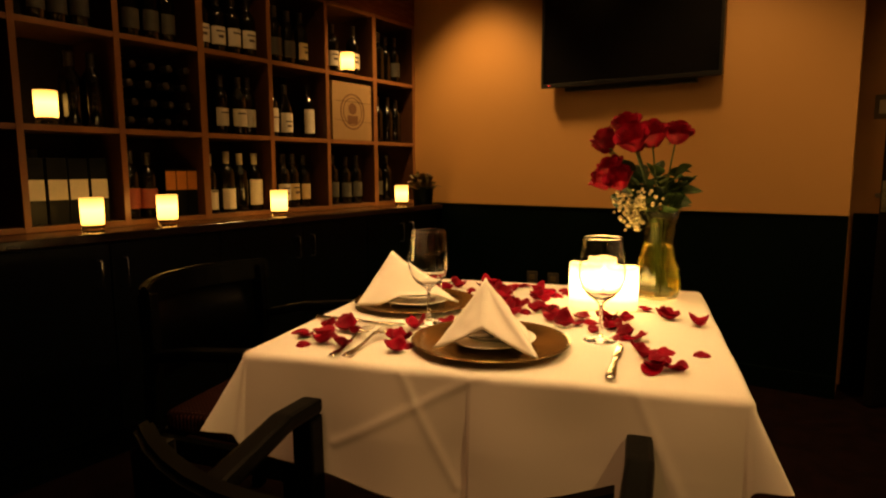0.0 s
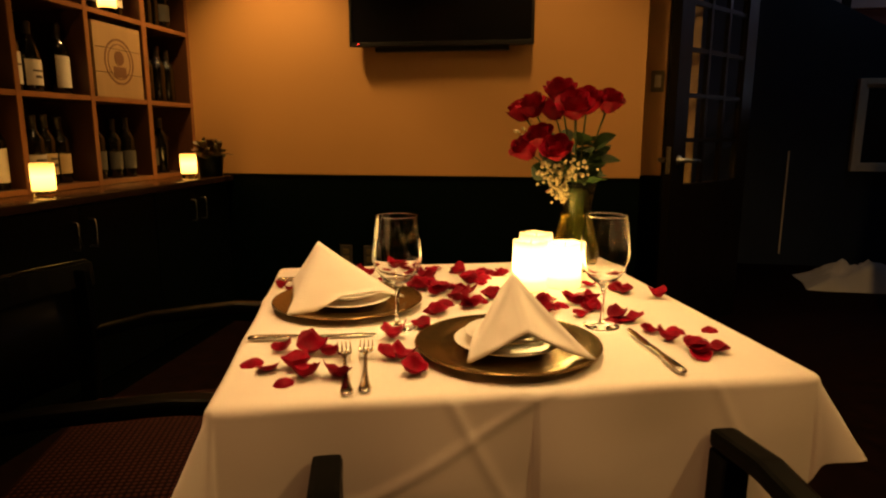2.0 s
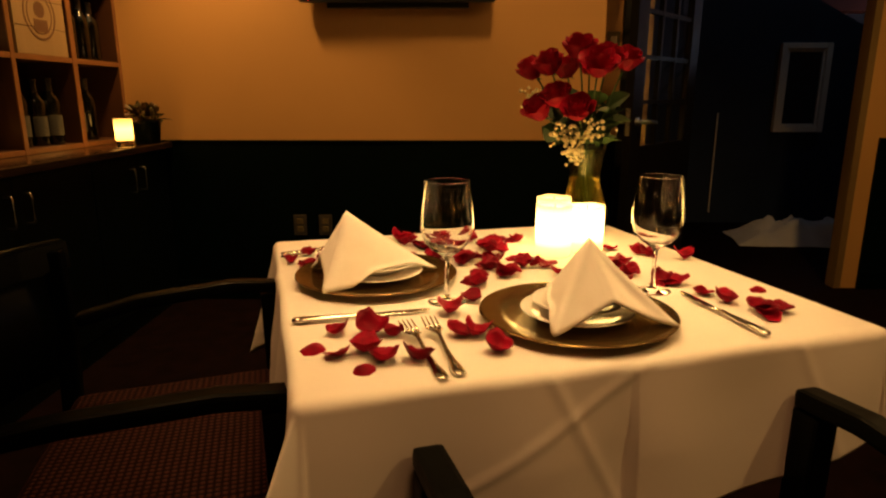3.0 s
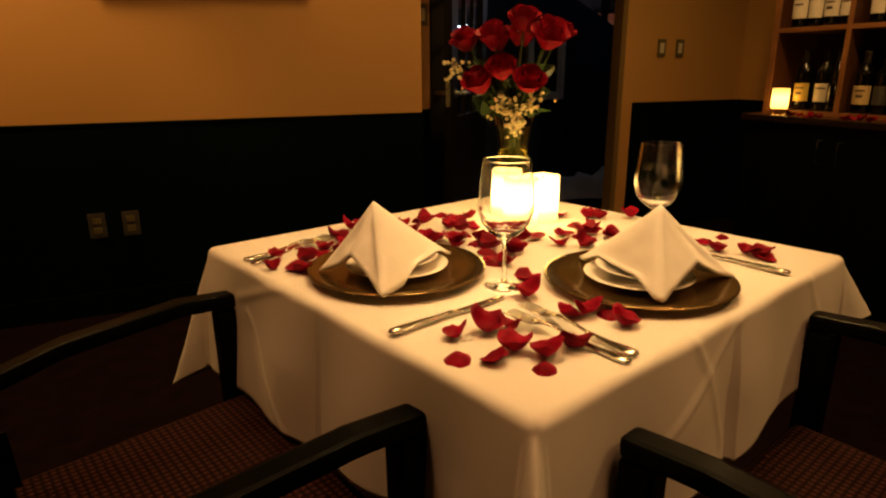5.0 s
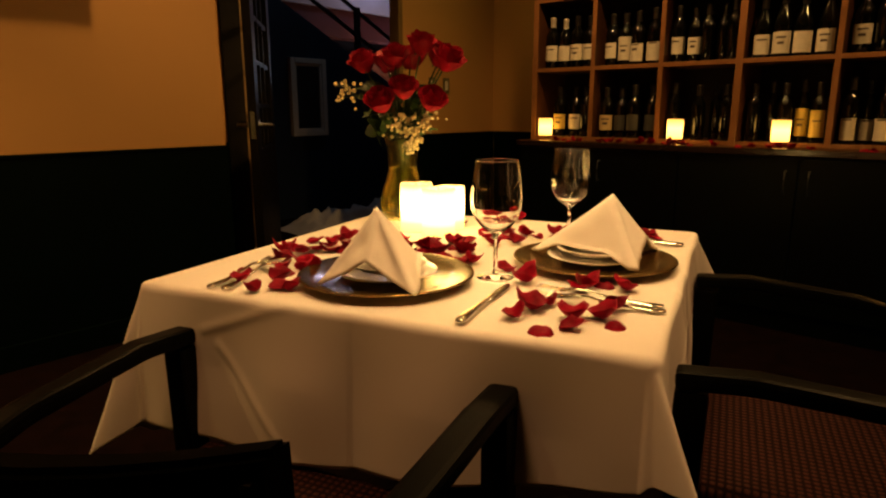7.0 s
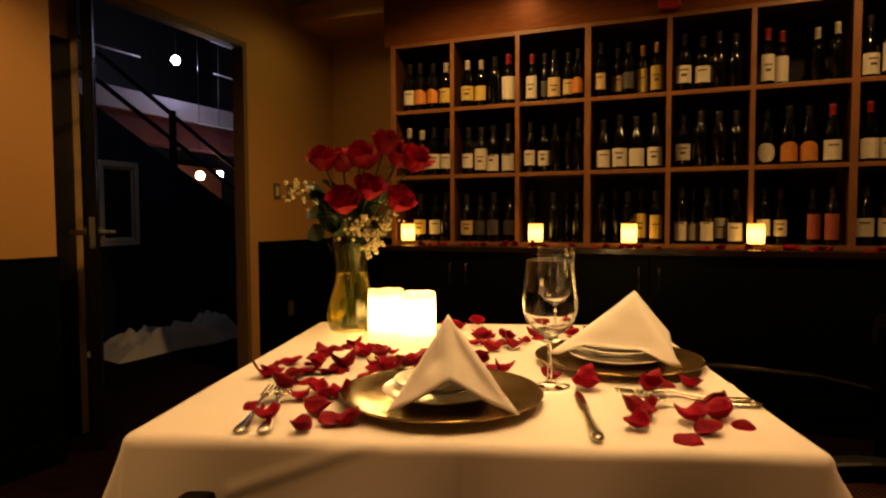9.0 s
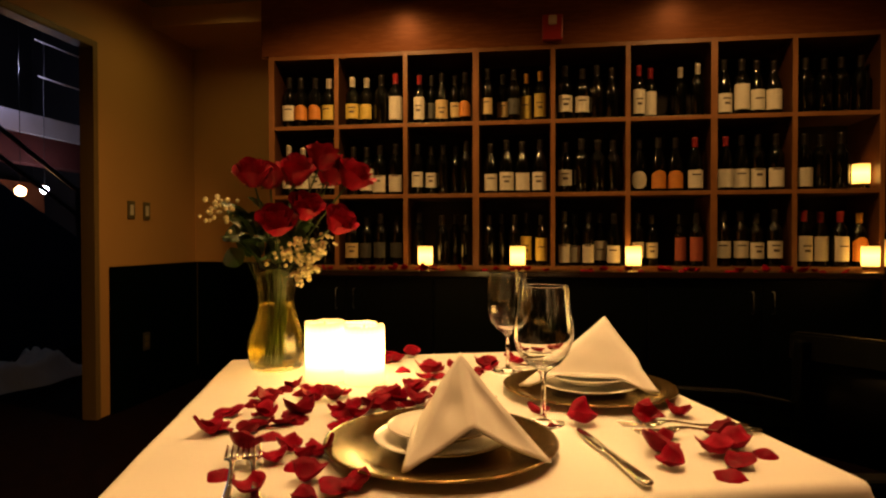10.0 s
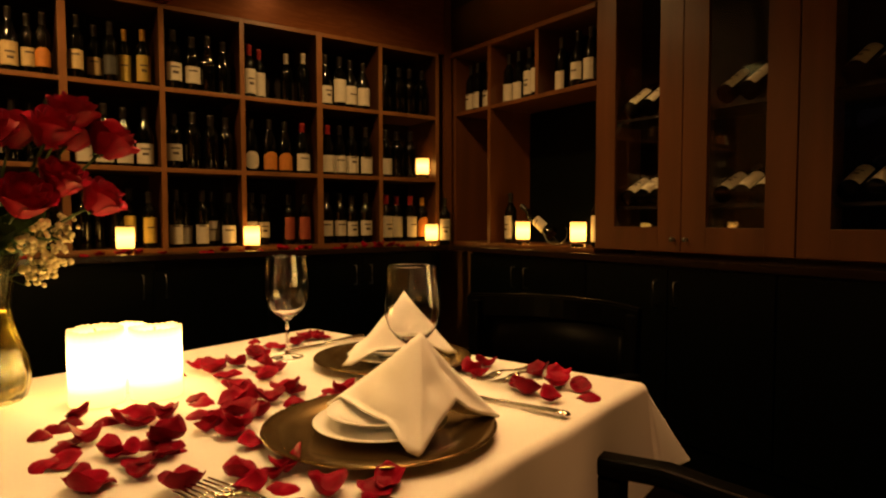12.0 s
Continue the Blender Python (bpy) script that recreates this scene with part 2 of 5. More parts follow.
CAPS = {
    "k": material("black_foil_capsule", (0.015, 0.013, 0.012), 0.3, vary=0.2, scale=30),
    "r": material("red_foil_capsule", (0.28, 0.02, 0.02), 0.3, vary=0.2, scale=30),
    "g": material("gold_foil_capsule", (0.65, 0.36, 0.07), 0.3, 0.4, vary=0.2, scale=30),
    "w": material("pale_foil_capsule", (0.55, 0.50, 0.42), 0.3, 0.2, vary=0.2, scale=30),
}

# ---- mesh helpers ----


def mesh_of(bm, name, mat, smooth=False):
    me = bpy.data.meshes.new(name)
    bmesh.ops.recalc_face_normals(bm, faces=bm.faces)
    bm.to_mesh(me)
    bm.free()
    for m in mat if isinstance(mat, (list, tuple)) else [mat]:
        me.materials.append(m)
    if smooth:
        me.shade_smooth()
    return me


def part(name, bm, mat, parent=None, label="", smooth=False):
    ob = new(name, mesh_of(bm, name, mat, smooth))
    if parent:
        ob.parent = parent
    if label:
        ob["label"] = label
    return ob


def share(name, me, parent=None, m=None, label=""):
    ob = new(name, me)
    if parent:
        ob.parent = parent
    if m is not None:
        ob.matrix_basis = m
    if label:
        ob["label"] = label
    return ob


def thing(name, m, label, category, group="", kind=""):
    ob = new(name)
    ob.matrix_basis = m
    return tagged(ob, label, category, group, kind)


def box(x0, x1, y0, y1, z0, z1, bevel=0.0, bm=None, seg=2):
    bm = bm or bmesh.new()
    vs = [bm.verts.new((x, y, z)) for x in (x0, x1) for y in (y0, y1) for z in (z0, z1)]
    fs = [(0, 1, 3, 2), (4, 6, 7, 5), (0, 4, 5, 1), (2, 3, 7, 6), (0, 2, 6, 4), (1, 5, 7, 3)]
    made = [bm.faces.new([vs[i] for i in f]) for f in fs]
    if bevel:
        edges = {e for f in made for e in f.edges}
        bmesh.ops.bevel(bm, geom=list(edges), offset=bevel, segments=seg, affect="EDGES", profile=0.6)
    return bm


def lathe(profile, n=32, bm=None, centre=(0, 0, 0), ripple=0.0, lobes=0):
    """Turn (radius, height) pairs round z; a zero radius closes an end."""
    bm = bm or bmesh.new()
    cx, cy, cz = centre
    rings = []
    for r, z in profile:
        if r <= 1e-6:
            rings.append([bm.verts.new((cx, cy, cz + z))])
        else:
            rings.append([bm.verts.new((cx + r * (1 + ripple * math.cos(lobes * a)) * math.cos(a), cy + r * (1 + ripple * math.cos(lobes * a)) * math.sin(a), cz + z)) for a in (math.tau * i / n for i in range(n))])
    for lo, hi in zip(rings, rings[1:]):
        for i in range(n):
            j = (i + 1) % n
            if len(lo) == 1 and len(hi) > 1:
                bm.faces.new((lo[0], hi[i], hi[j]))
            elif len(hi) == 1 and len(lo) > 1:
                bm.faces.new((lo[i], lo[j], hi[0]))
            elif len(lo) > 1:
                bm.faces.new((lo[i], lo[j], hi[j], hi[i]))
    return bm


def tube(points, radius, n=8, bm=None):
    """A round bar along points; radius may be one number or one a point."""
    bm = bm or bmesh.new()
    pts = [Vector(p) for p in points]
    rad = radius if isinstance(radius, (list, tuple)) else [radius] * len(pts)
    rings = []
    for i, p in enumerate(pts):
        d = (pts[min(i + 1, len(pts) - 1)] - pts[max(i - 1, 0)]).normalized()
        q = d.to_track_quat("Z", "Y")
        rings.append([bm.verts.new(p + q @ Vector((rad[i] * math.cos(math.tau * k / n), rad[i] * math.sin(math.tau * k / n), 0))) for k in range(n)])
    for lo, hi in zip(rings, rings[1:]):
        for k in range(n):
            bm.faces.new((lo[k], lo[(k + 1) % n], hi[(k + 1) % n], hi[k]))
    bm.faces.new(rings[0])
    bm.faces.new(rings[-1])
    return bm


def bar(points, width, depth, bm=None, bevel=0.006):
    """A squared timber along points that lie in one upright plane (x = const): width across x, depth across the run."""
    bm = bm or bmesh.new()
    pts = [Vector(p) for p in points]
    rings = []
    for i, p in enumerate(pts):
        a = (p - pts[i - 1]).normalized() if i else (pts[1] - p).normalized()
        b = (pts[i + 1] - p).normalized() if i + 1 < len(pts) else a
        d = (a + b).normalized()
        side = Vector((1, 0, 0))
        up = side.cross(d).normalized() / max(0.5, d.dot(a))
        rings.append([bm.verts.new(p + side * sx * width / 2 + up * sz * depth / 2) for sx, sz in ((-1, -1), (1, -1), (1, 1), (-1, 1))])
    for lo, hi in zip(rings, rings[1:]):
        for k in range(4):
            bm.faces.new((lo[k], lo[(k + 1) % 4], hi[(k + 1) % 4], hi[k]))
    bm.faces.new(rings[0])
    bm.faces.new(rings[-1])
    if bevel:
        bmesh.ops.bevel(bm, geom=list(bm.edges), offset=bevel, segments=2, affect="EDGES", profile=0.6)
    return bm


def structure(name, bm, mat, label, category="wall"):
    return tagged(part(name, bm, mat), label, category, kind="structure")


# ---- room shell ----
NY, DY, EX, WX, SY = 3.46, 3.70, 2.58, -2.93, -1.09
structure("floor", box(WX - 0.2, 7.5, SY - 0.2, 9.5, -0.08, 0), M_CARPET, "dark burgundy carpeted restaurant floor", "floor")
structure("ceiling", box(WX - 0.2, EX + 0.2, SY - 0.2, DY + 0.12, CEIL, CEIL + 0.1), M_CEIL, "dim tan painted ceiling", "ceiling")
structure("wall_north", box(WX, -0.04, NY, DY + 0.12, 0, CEIL), M_WALL, "tan painted wall above a black wainscot")
structure("wall_north_east", box(1.505, EX, DY, DY + 0.07, 0, CEIL), M_WALL, "tan painted wall beside the doorway")
structure("wall_north_strip", box(-0.04, 0.23, DY, DY + 0.07, 0, CEIL), M_WALL, "narrow tan wall strip beside the doorway")
structure("wall_over_door", box(0.23, 1.505, DY, DY + 0.07, 2.215, CEIL), M_WALL, "tan painted wall over the doorway")
structure("wall_east", box(EX, EX + 0.12, SY - 0.12, DY + 0.12, 0, CEIL), M_WALL, "olive tan painted side wall")
structure("wall_west", box(WX - 0.12, WX, SY - 0.12, NY + 0.12, 0, CEIL), M_WALL, "tan painted wall behind the wine shelves")
structure("wall_south", box(WX, EX, SY - 0.12, SY, 0, CEIL), M_WALL, "tan painted wall behind the glass cabinets")
structure("soffit", box(2.06, EX, 2.74, DY, 2.49, CEIL), M_WALL, "boxed tan soffit under the ceiling", "soffit")
for i, (x0, x1, fy) in enumerate(((WX + 0.5, -0.04, NY), (1.60, EX, DY), (-0.025, 0.109, DY))):
    w = thing("wainscot_%d" % (i + 1), pose(0, 0, 0), "black painted wainscot with a thin cap", "wainscot", kind="structure")
    part("panel", box(x0, x1, fy - 0.014, fy - 0.001, 0, 0.881), M_WAINSCOT, w)
    part("cap", box(x0, x1, fy - 0.02, fy - 0.001, 0.881, 0.893, 0.003), M_WAINSCOT, w)
    part("baseboard", box(x0, x1, fy - 0.026, fy - 0.0145, 0.0, 0.11, 0.003), M_WAINSCOT, w)
w = thing("wainscot_4", pose(0, 0, 0), "black painted wainscot on the short side wall", "wainscot", kind="structure")
part("panel", box(EX - 0.014, EX - 0.001, 2.72, DY - 0.026, 0, 0.881), M_WAINSCOT, w)
part("cap", box(EX - 0.02, EX - 0.001, 2.72, DY - 0.026, 0.881, 0.893, 0.003), M_WAINSCOT, w)

# doorway
d = thing("door_1", pose(0, 0, 0), "open doorway with a brown wooden frame and glazed door", "door", kind="structure")
part("jamb", box(0.23, 0.27, DY - 0.012, DY + 0.08, 0, 2.215, 0.004), M_FRAME, d)
part("jamb", box(1.465, 1.505, DY - 0.012, DY + 0.08, 0, 2.215, 0.004), M_FRAME, d)
part("head", box(0.27, 1.465, DY - 0.012, DY + 0.08, 2.175, 2.215, 0.004), M_FRAME, d)
# added board that darkens the strip up to 1.90; no real panel known here
part("side_panel", box(0.11, 0.229, DY - 0.016, DY - 0.001, 0.0, 1.90, 0.003), M_LEAF, d, "dark board added to darken the strip by the jamb")
leaf = new("door_leaf")
leaf.parent = d
leaf.matrix_basis = pose(0.09, 3.405, 0, 0, 0, 50)
part("stile", box(0, 0.13, -0.022, 0.022, 0.01, 2.15, 0.003), M_LEAF, leaf)
part("stile", box(0.75, 0.88, -0.022, 0.022, 0.01, 2.15, 0.003), M_LEAF, leaf)
part("rail", box(0.13, 0.75, -0.022, 0.022, 1.93, 2.15, 0.003), M_LEAF, leaf)
part("rail", box(0.13, 0.75, -0.022, 0.022, 0.01, 0.86, 0.003), M_LEAF, leaf)
for k in (1, 2):
    part("muntin", box(0.13 + 0.62 * k / 3 - 0.012, 0.13 + 0.62 * k / 3 + 0.012, -0.014, 0.014, 0.86, 2.02), M_LEAF, leaf)
for k in range(1, 5):
    part("muntin", box(0.13, 0.75, -0.012, 0.012, 0.86 + 1.16 * k / 5 - 0.011, 0.86 + 1.16 * k / 5 + 0.011), M_LEAF, leaf)
part("pane", box(0.13, 0.75, -0.003, 0.003, 0.86, 2.02), M_PANE, leaf).visible_shadow = False
for sgn in (-1, 1):
    bm = lathe([(0, 0), (0.026, 0), (0.026, 0.008), (0.012, 0.012), (0.011, 0.066), (0, 0.066)], 20)
    bmesh.ops.transform(bm, matrix=pose(0.06, sgn * 0.022, 0.99, -90 * sgn), verts=bm.verts)
    tube([(0.055, sgn * 0.082, 0.99), (0.10, sgn * 0.086, 0.99), (0.17, sgn * 0.086, 0.985)], [0.010, 0.0095, 0.008], 10, bm)
    part("lever_handle", bm, M_STEEL, leaf, "polished steel lever", True)
part("latch_plate", box(-0.003, 0.0, -0.012, 0.012, 0.92, 1.06), M_STEEL, leaf)


def wall_plate(name, m, label, category, slots, group=""):
    t = thing(name, m, label, category, group)
    part("plate", box(-0.036, 0.036, -0.007, 0, -0.058, 0.058, 0.003), M_SWITCH if len(slots) == 1 else M_OUTLET, t)
    for z, h in slots:
        part("rocker" if len(slots) == 1 else "socket", box(-0.017, 0.017, -0.010, -0.006, z - h / 2, z + h / 2, 0.002), M_PLATE if len(slots) == 1 else M_SWITCH, t)
        if len(slots) > 1:
            for sx in (-0.007, 0.007):
                part("slot", box(sx - 0.0015, sx + 0.0015, -0.0108, -0.0098, z - 0.006, z + 0.008), M_SLOT, t)
    return t


for x in (1.815, 1.975):
    wall_plate("light_switch", pose(x, DY, 1.247), "ivory rocker light switch on a tan wall", "switch", [(0, 0.066)], "switches by the door")
wall_plate("light_switch", pose(0.062, DY, 1.41), "ivory switch plate on a narrow tan wall", "switch", [(0, 0.066)])
for x in (-1.665, -1.525):
    wall_plate("wall_outlet", pose(x, NY - 0.014, 0.43), "dull grey-brown power outlet on a black wainscot", "outlet", [(0.022, 0.03), (-0.022, 0.03)], "outlets under the television")

wall_plate("wall_outlet", pose(1.941, DY - 0.014, 0.39), "dull grey-brown power outlet by the doorway", "outlet", [(0.022, 0.03), (-0.022, 0.03)])

# television
tv = thing("television", pose(-1.105, NY, 1.58), "black flat television mounted on the tan wall", "television")
part("screen", box(-0.475, 0.475, -0.0805, -0.076, 0.022, 0.565), M_TV, tv, "glossy black screen")
bm = box(-0.49, 0.49, -0.076, -0.045, 0.0, 0.58, 0.006)
part("housing", bm, M_TVFRAME, tv)
for x0, x1, z0, z1 in ((-0.49, -0.475, 0, 0.58), (0.475, 0.49, 0, 0.58), (-0.475, 0.475, 0, 0.022), (-0.475, 0.475, 0.565, 0.58)):
    part("bezel", box(x0, x1, -0.086, -0.0762, z0, z1, 0.002), M_TVFRAME, tv)
part("wall_mount", box(-0.36, 0.36, -0.045, 0.0, -0.022, 0.40, 0.004), M_TVFRAME, tv)
part("standby_light", lathe([(0, -0.002), (0.004, -0.002), (0.004, 0.002), (0, 0.002)], 12, centre=(-0.44, -0.087, 0.012)), M_LED, tv, "red standby light")

# ---- bottles ----
BOTTLE = [(0, 0), (0.034, 0.0), (0.0365, 0.006), (0.0365, 0.185), (0.034, 0.203), (0.026, 0.219), (0.0175, 0.232), (0.0145, 0.245), (0.0142, 0.288), (0.0155, 0.291), (0.0155, 0.299), (0.0135, 0.302), (0, 0.302)]
ROUND = [(0, 0), (0.038, 0.0), (0.0405, 0.006), (0.0405, 0.145), (0.037, 0.172), (0.029, 0.202), (0.020, 0.228), (0.0145, 0.25), (0.0142, 0.288), (0.0155, 0.291), (0.0155, 0.299), (0.0135, 0.302), (0, 0.302)]
BIG = [(0, 0), (0.052, 0.0), (0.055, 0.008), (0.055, 0.20), (0.048, 0.225), (0.033, 0.245), (0.02, 0.262), (0.0165, 0.275), (0.0165, 0.325), (0.0145, 0.33), (0, 0.33)]


def arc_sheet(r, z0, z1, half, n=12, thick=0.0006, shape="box"):
    """A paper label bent round the bottle, facing -y."""
    bm = bmesh.new()
    rows = []
    for k in range(n + 1):
        a = -half + 2 * half * k / n
        lo, hi = z0, z1
        if shape == "oval":
            h = math.sqrt(max(0.02, 1 - (a / half) ** 2))
            lo, hi = (z0 + z1) / 2 - (z1 - z0) / 2 * h, (z0 + z1) / 2 + (z1 - z0) / 2 * h
        elif shape == "shield":
            hi = z1 - (z1 - z0) * 0.25 * (abs(a) / half) ** 2
        rows.append([bm.verts.new((rr * math.sin(a), -rr * math.cos(a), z)) for rr in (r + 0.0004, r + 0.0004 + thick) for z in (lo, hi)])
    for p, q in zip(rows, rows[1:]):
        for i, j in ((2, 3), (1, 0), (3, 1), (0, 2)):
            bm.faces.new((p[i], q[i], q[j], p[j]))
    bm.faces.new([rows[0][i] for i in (0, 1, 3, 2)])
    bm.faces.new([rows[-1][i] for i in (0, 1, 3, 2)])
    return bm


GLASS_MESH = {"b": mesh_of(lathe(BOTTLE, 20), "bottle_glass", M_BOTTLE, True), "s": mesh_of(lathe(ROUND, 20), "bottle_glass", M_BOTTLE, True), "m": mesh_of(lathe(BIG, 20), "bottle_glass", M_BOTTLE, True)}
CAP_MESH = {k: mesh_of(lathe([(0.0152, 0.243), (0.0150, 0.288), (0.0163, 0.2905), (0.0163, 0.2995), (0.014, 0.3032), (0, 0.3032)], 14), "capsule", m, True) for k, m in CAPS.items()}
LABEL_MESH = {}
PRINT_MESH = {s: mesh_of(arc_sheet(r + 0.0008, z0, z1, 0.55, 6), "label_print", LABELS["p"]) for s, r, z0, z1 in (("b", 0.0365, 0.108, 0.116), ("s", 0.0405, 0.088, 0.096), ("m", 0.055, 0.11, 0.125))}
PRINT2 = {s: mesh_of(arc_sheet(r + 0.0008, z0, z1, 0.35, 6), "label_print", LABELS["p"]) for s, r, z0, z1 in (("b", 0.0365, 0.078, 0.092), ("s", 0.0405, 0.06, 0.072), ("m", 0.055, 0.08, 0.095))}
LABEL_NAME = {"w": "cream paper label", "y": "golden yellow label", "t": "tan paper label", "o": "orange label", "g": "dark grey label", "r": "brick red label", "c": "round cream label"}


def label_mesh(shape, code, tall):
    key = (shape, code, tall)
    if key not in LABEL_MESH:
        r = {"b": 0.0365, "s": 0.0405, "m": 0.055}[shape]
        z0, z1 = {"n": (0.045, 0.135), "t": (0.03, 0.165), "l": (0.018, 0.118)}[tall]
        if shape == "s":
            z1 = min(z1, 0.14)
        if shape == "m":
            z0, z1 = 0.03, 0.185
        kind = "oval" if code == "c" else "shield" if code == "o" else "box"
        LABEL_MESH[key] = mesh_of(arc_sheet(r, z0, z1, 1.15 if shape != "m" else 1.3, 12, shape=kind), "label", LABELS["w" if code == "c" else code])
    return LABEL_MESH[key]


def bottle(m, code, group):
    """code: label colour (d: none), capsule, then shape b, s or m and label height n, t or l."""
    lab, cap, shape, tall = (code + "kbn"[len(code) - 1:])[:4] if len(code) < 4 else code
    says = LABEL_NAME.get(lab, "no label facing out")
    foil = {"k": "black", "r": "red", "g": "gold", "w": "pale"}[cap]
    t = thing("wine_bottle", m, "dark glass wine bottle with %s and %s capsule" % (says if lab != "d" else "no paper label", foil), "bottle", group)
    share("glass", GLASS_MESH[shape], t)
    if shape != "m":
        share("capsule", CAP_MESH[cap], t)
    if lab != "d":
        l = share("label", label_mesh(shape, lab, tall), t, None, LABEL_NAME[lab])
        if lab in "wty" and random.random() < 0.75:
            share("label_print", PRINT_MESH[shape], l)
            if random.random() < 0.5:
                share("label_print", PRINT2[shape], l)
    return t


# ---- votive candles ----
def votive_meshes():
    body = lathe([(0, 0.0285), (0.041, 0.0285), (0.0432, 0.031), (0.0445, 0.118), (0.0450, 0.122), (0.0436, 0.123), (0.0420, 0.118), (0.040, 0.100), (0, 0.099)], 28)
    cup = lathe([(0, 0.0), (0.038, 0.0), (0.0415, 0.003), (0.0425, 0.014), (0.0412, 0.028), (0, 0.028)], 28)
    return mesh_of(body, "body", M_WAX, True), mesh_of(cup, "base", M_VOTIVE, True)


WAX_MESH, CUP_MESH = votive_meshes()


def votive(x, y, z, where):
    t = thing("votive_candle", pose(x, y, z, 0, 0, random.uniform(0, 360)) @ Matrix.Diagonal((0.92, 0.92, 1.07, 1)), "lit votive candle in a frosted cup on %s" % where, "candle", "votive candles")
    share("body", WAX_MESH, t, None, "frosted glowing amber cup")
    cup = share("base", CUP_MESH, t, None, "clear glass base")
    cup.visible_shadow = False
    return t


# ---- shelf walls ----
def shelf_wall(name, m, at, zs, depth, label, header):
    """A wall of open cubbies in its own frame: x along the wall, -y into the room, face at y = 0; at: the uprights."""
    t = thing(name, m, label, "wine shelf")
    wide = [0.034 if i % 3 == 0 else 0.025 for i in range(len(at))]
    # dark boards with paler front strips: shade and light put into the colour
    for x, w in zip(at, wide):
        up = part("upright", box(x - w / 2 + 0.001, x + w / 2 - 0.001, 0.0062, depth, zs[0] - 0.0112, zs[-1] + 0.0112), M_WOOD_SHADED, t)
        part("edge_strip", box(x - w / 2, x + w / 2, 0, 0.006, zs[0] - 0.0115, zs[-1] + 0.0115, 0.0015), M_EDGE_LIT, up, "cherry front edge coloured lighter as if lit")
    for z in zs:
        for i in range(len(at) - 1):
            bd = part("shelf_board", box(at[i] + wide[i] / 2, at[i + 1] - wide[i + 1] / 2, 0.0082, depth - 0.001, z - 0.0105, z + 0.011), M_WOOD_SHADED, t)
            part("edge_strip", box(at[i] + wide[i] / 2, at[i + 1] - wide[i + 1] / 2, 0.002, 0.008, z - 0.011, z + 0.0112, 0.0015), M_EDGE_LIT, bd, "cherry front edge coloured lighter as if lit")
    part("back_panel", box(at[0], at[-1], depth, depth + 0.012, zs[0], zs[-1]), M_BACK_SHADE, t, "back panel coloured near black for the shade inside")
    part("header_panel", box(at[0] - 0.06, at[-1] + 0.06, 0.002, 0.03, zs[-1] + 0.0125, header), M_HEADER, t, "plain cherry wood header")
    return t


def base_cabinets(m, edges, depth, top, group):
    """Black cupboards under a counter, one thing a unit between neighbouring edges; -y faces the room."""
    for a, b in zip(edges, edges[1:]):
        wd = b - a
        t = thing("base_cabinet", m @ pose(a, 0, 0), "black lacquered base cabinet with two doors", "cabinet", group)
        part("body", box(0.001, wd - 0.001, 0.022, depth, 0.0, top - 0.032), M_CABINET, t)
        part("plinth", box(0.001, wd - 0.001, 0.010, 0.0215, 0.0, 0.09), M_CABINET, t)
        for j in (0, 1):
            x0, x1 = (0.003, wd / 2 - 0.0015) if j == 0 else (wd / 2 + 0.0015, wd - 0.003)
            dr = part("door", box(x0, x1, 0.0, 0.021, 0.10, top - 0.04, 0.003), M_CABINET, t)
            hx = wd / 2 + (-0.05 if j == 0 else 0.05)
            hb = tube([(hx, 0.0, 0.675), (hx, -0.028, 0.675), (hx, -0.032, 0.685), (hx, -0.032, 0.775), (hx, -0.028, 0.785), (hx, 0.0, 0.785)], 0.0036, 8)
            part("handle", hb, M_STEEL, dr, "slim steel pull handle", True)


def counter(name, m, length, y0, y1, top, label):
    t = thing(name, m, label, "counter")
    part("slab", box(0, length, y0 + 0.012, y1, top - 0.03, top, 0.003, seg=2), M_COUNTER, t)
    part("front_edge", box(0, length, y0, y0 + 0.0115, top - 0.032, top + 0.0005, 0.004, seg=3), M_COUNTER, t)
    return t


RZ = [0.897, 1.302, 1.703, 2.108]
# east wall: local x runs south from the north end, face towards the west
EFX = 1.63
E_M = pose(EFX, 2.675, 0, 0, 0, -90)
E_AT = [0, 0.392, 0.795, 1.195, 1.619, 2.018, 2.460, 2.860, 3.280]
shelf_wall("wine_shelf", E_M, E_AT, RZ, 0.34, "cherry wood wine shelf of three rows filled with bottles", CEIL)
counter("counter", pose(EFX, 2.71, 0, 0, 0, -90), 3.42, -0.135, 0.34, RZ[0] - 0.012, "polished dark counter strewn with red petals")
base_cabinets(pose(EFX - 0.115, 2.69, 0, 0, 0, -90), [0, 0.99, 2.115, 3.24], 0.46, RZ[0] - 0.012, "base cabinets under the shelves")
# west wall: local x runs north, face towards the east
WZ = [0.897, 1.280, 1.668, 2.055]
WFX = -2.567
W_M = pose(WFX, -0.54, 0, 0, 0, 90)
W_AT = [0, 0.39, 0.78, 1.17, 1.56, 1.945, 2.34, 2.745, 3.16, 3.58, 3.985]
shelf_wall("wine_shelf", W_M, W_AT, WZ, 0.33, "cherry wood wine shelf with bottles, boxes and candles", CEIL)
counter("counter", pose(WFX, SY + 0.01, 0, 0, 0, 90), NY - SY - 0.03, -0.235, 0.34, WZ[0] - 0.012, "polished dark counter under the shelf with candles")
base_cabinets(pose(WFX + 0.205, -1.0, 0, 0, 0, 90), [0, 0.71, 1.71, 2.705, 3.70, 4.42], 0.53, WZ[0] - 0.012, "base cabinets under the shelves")

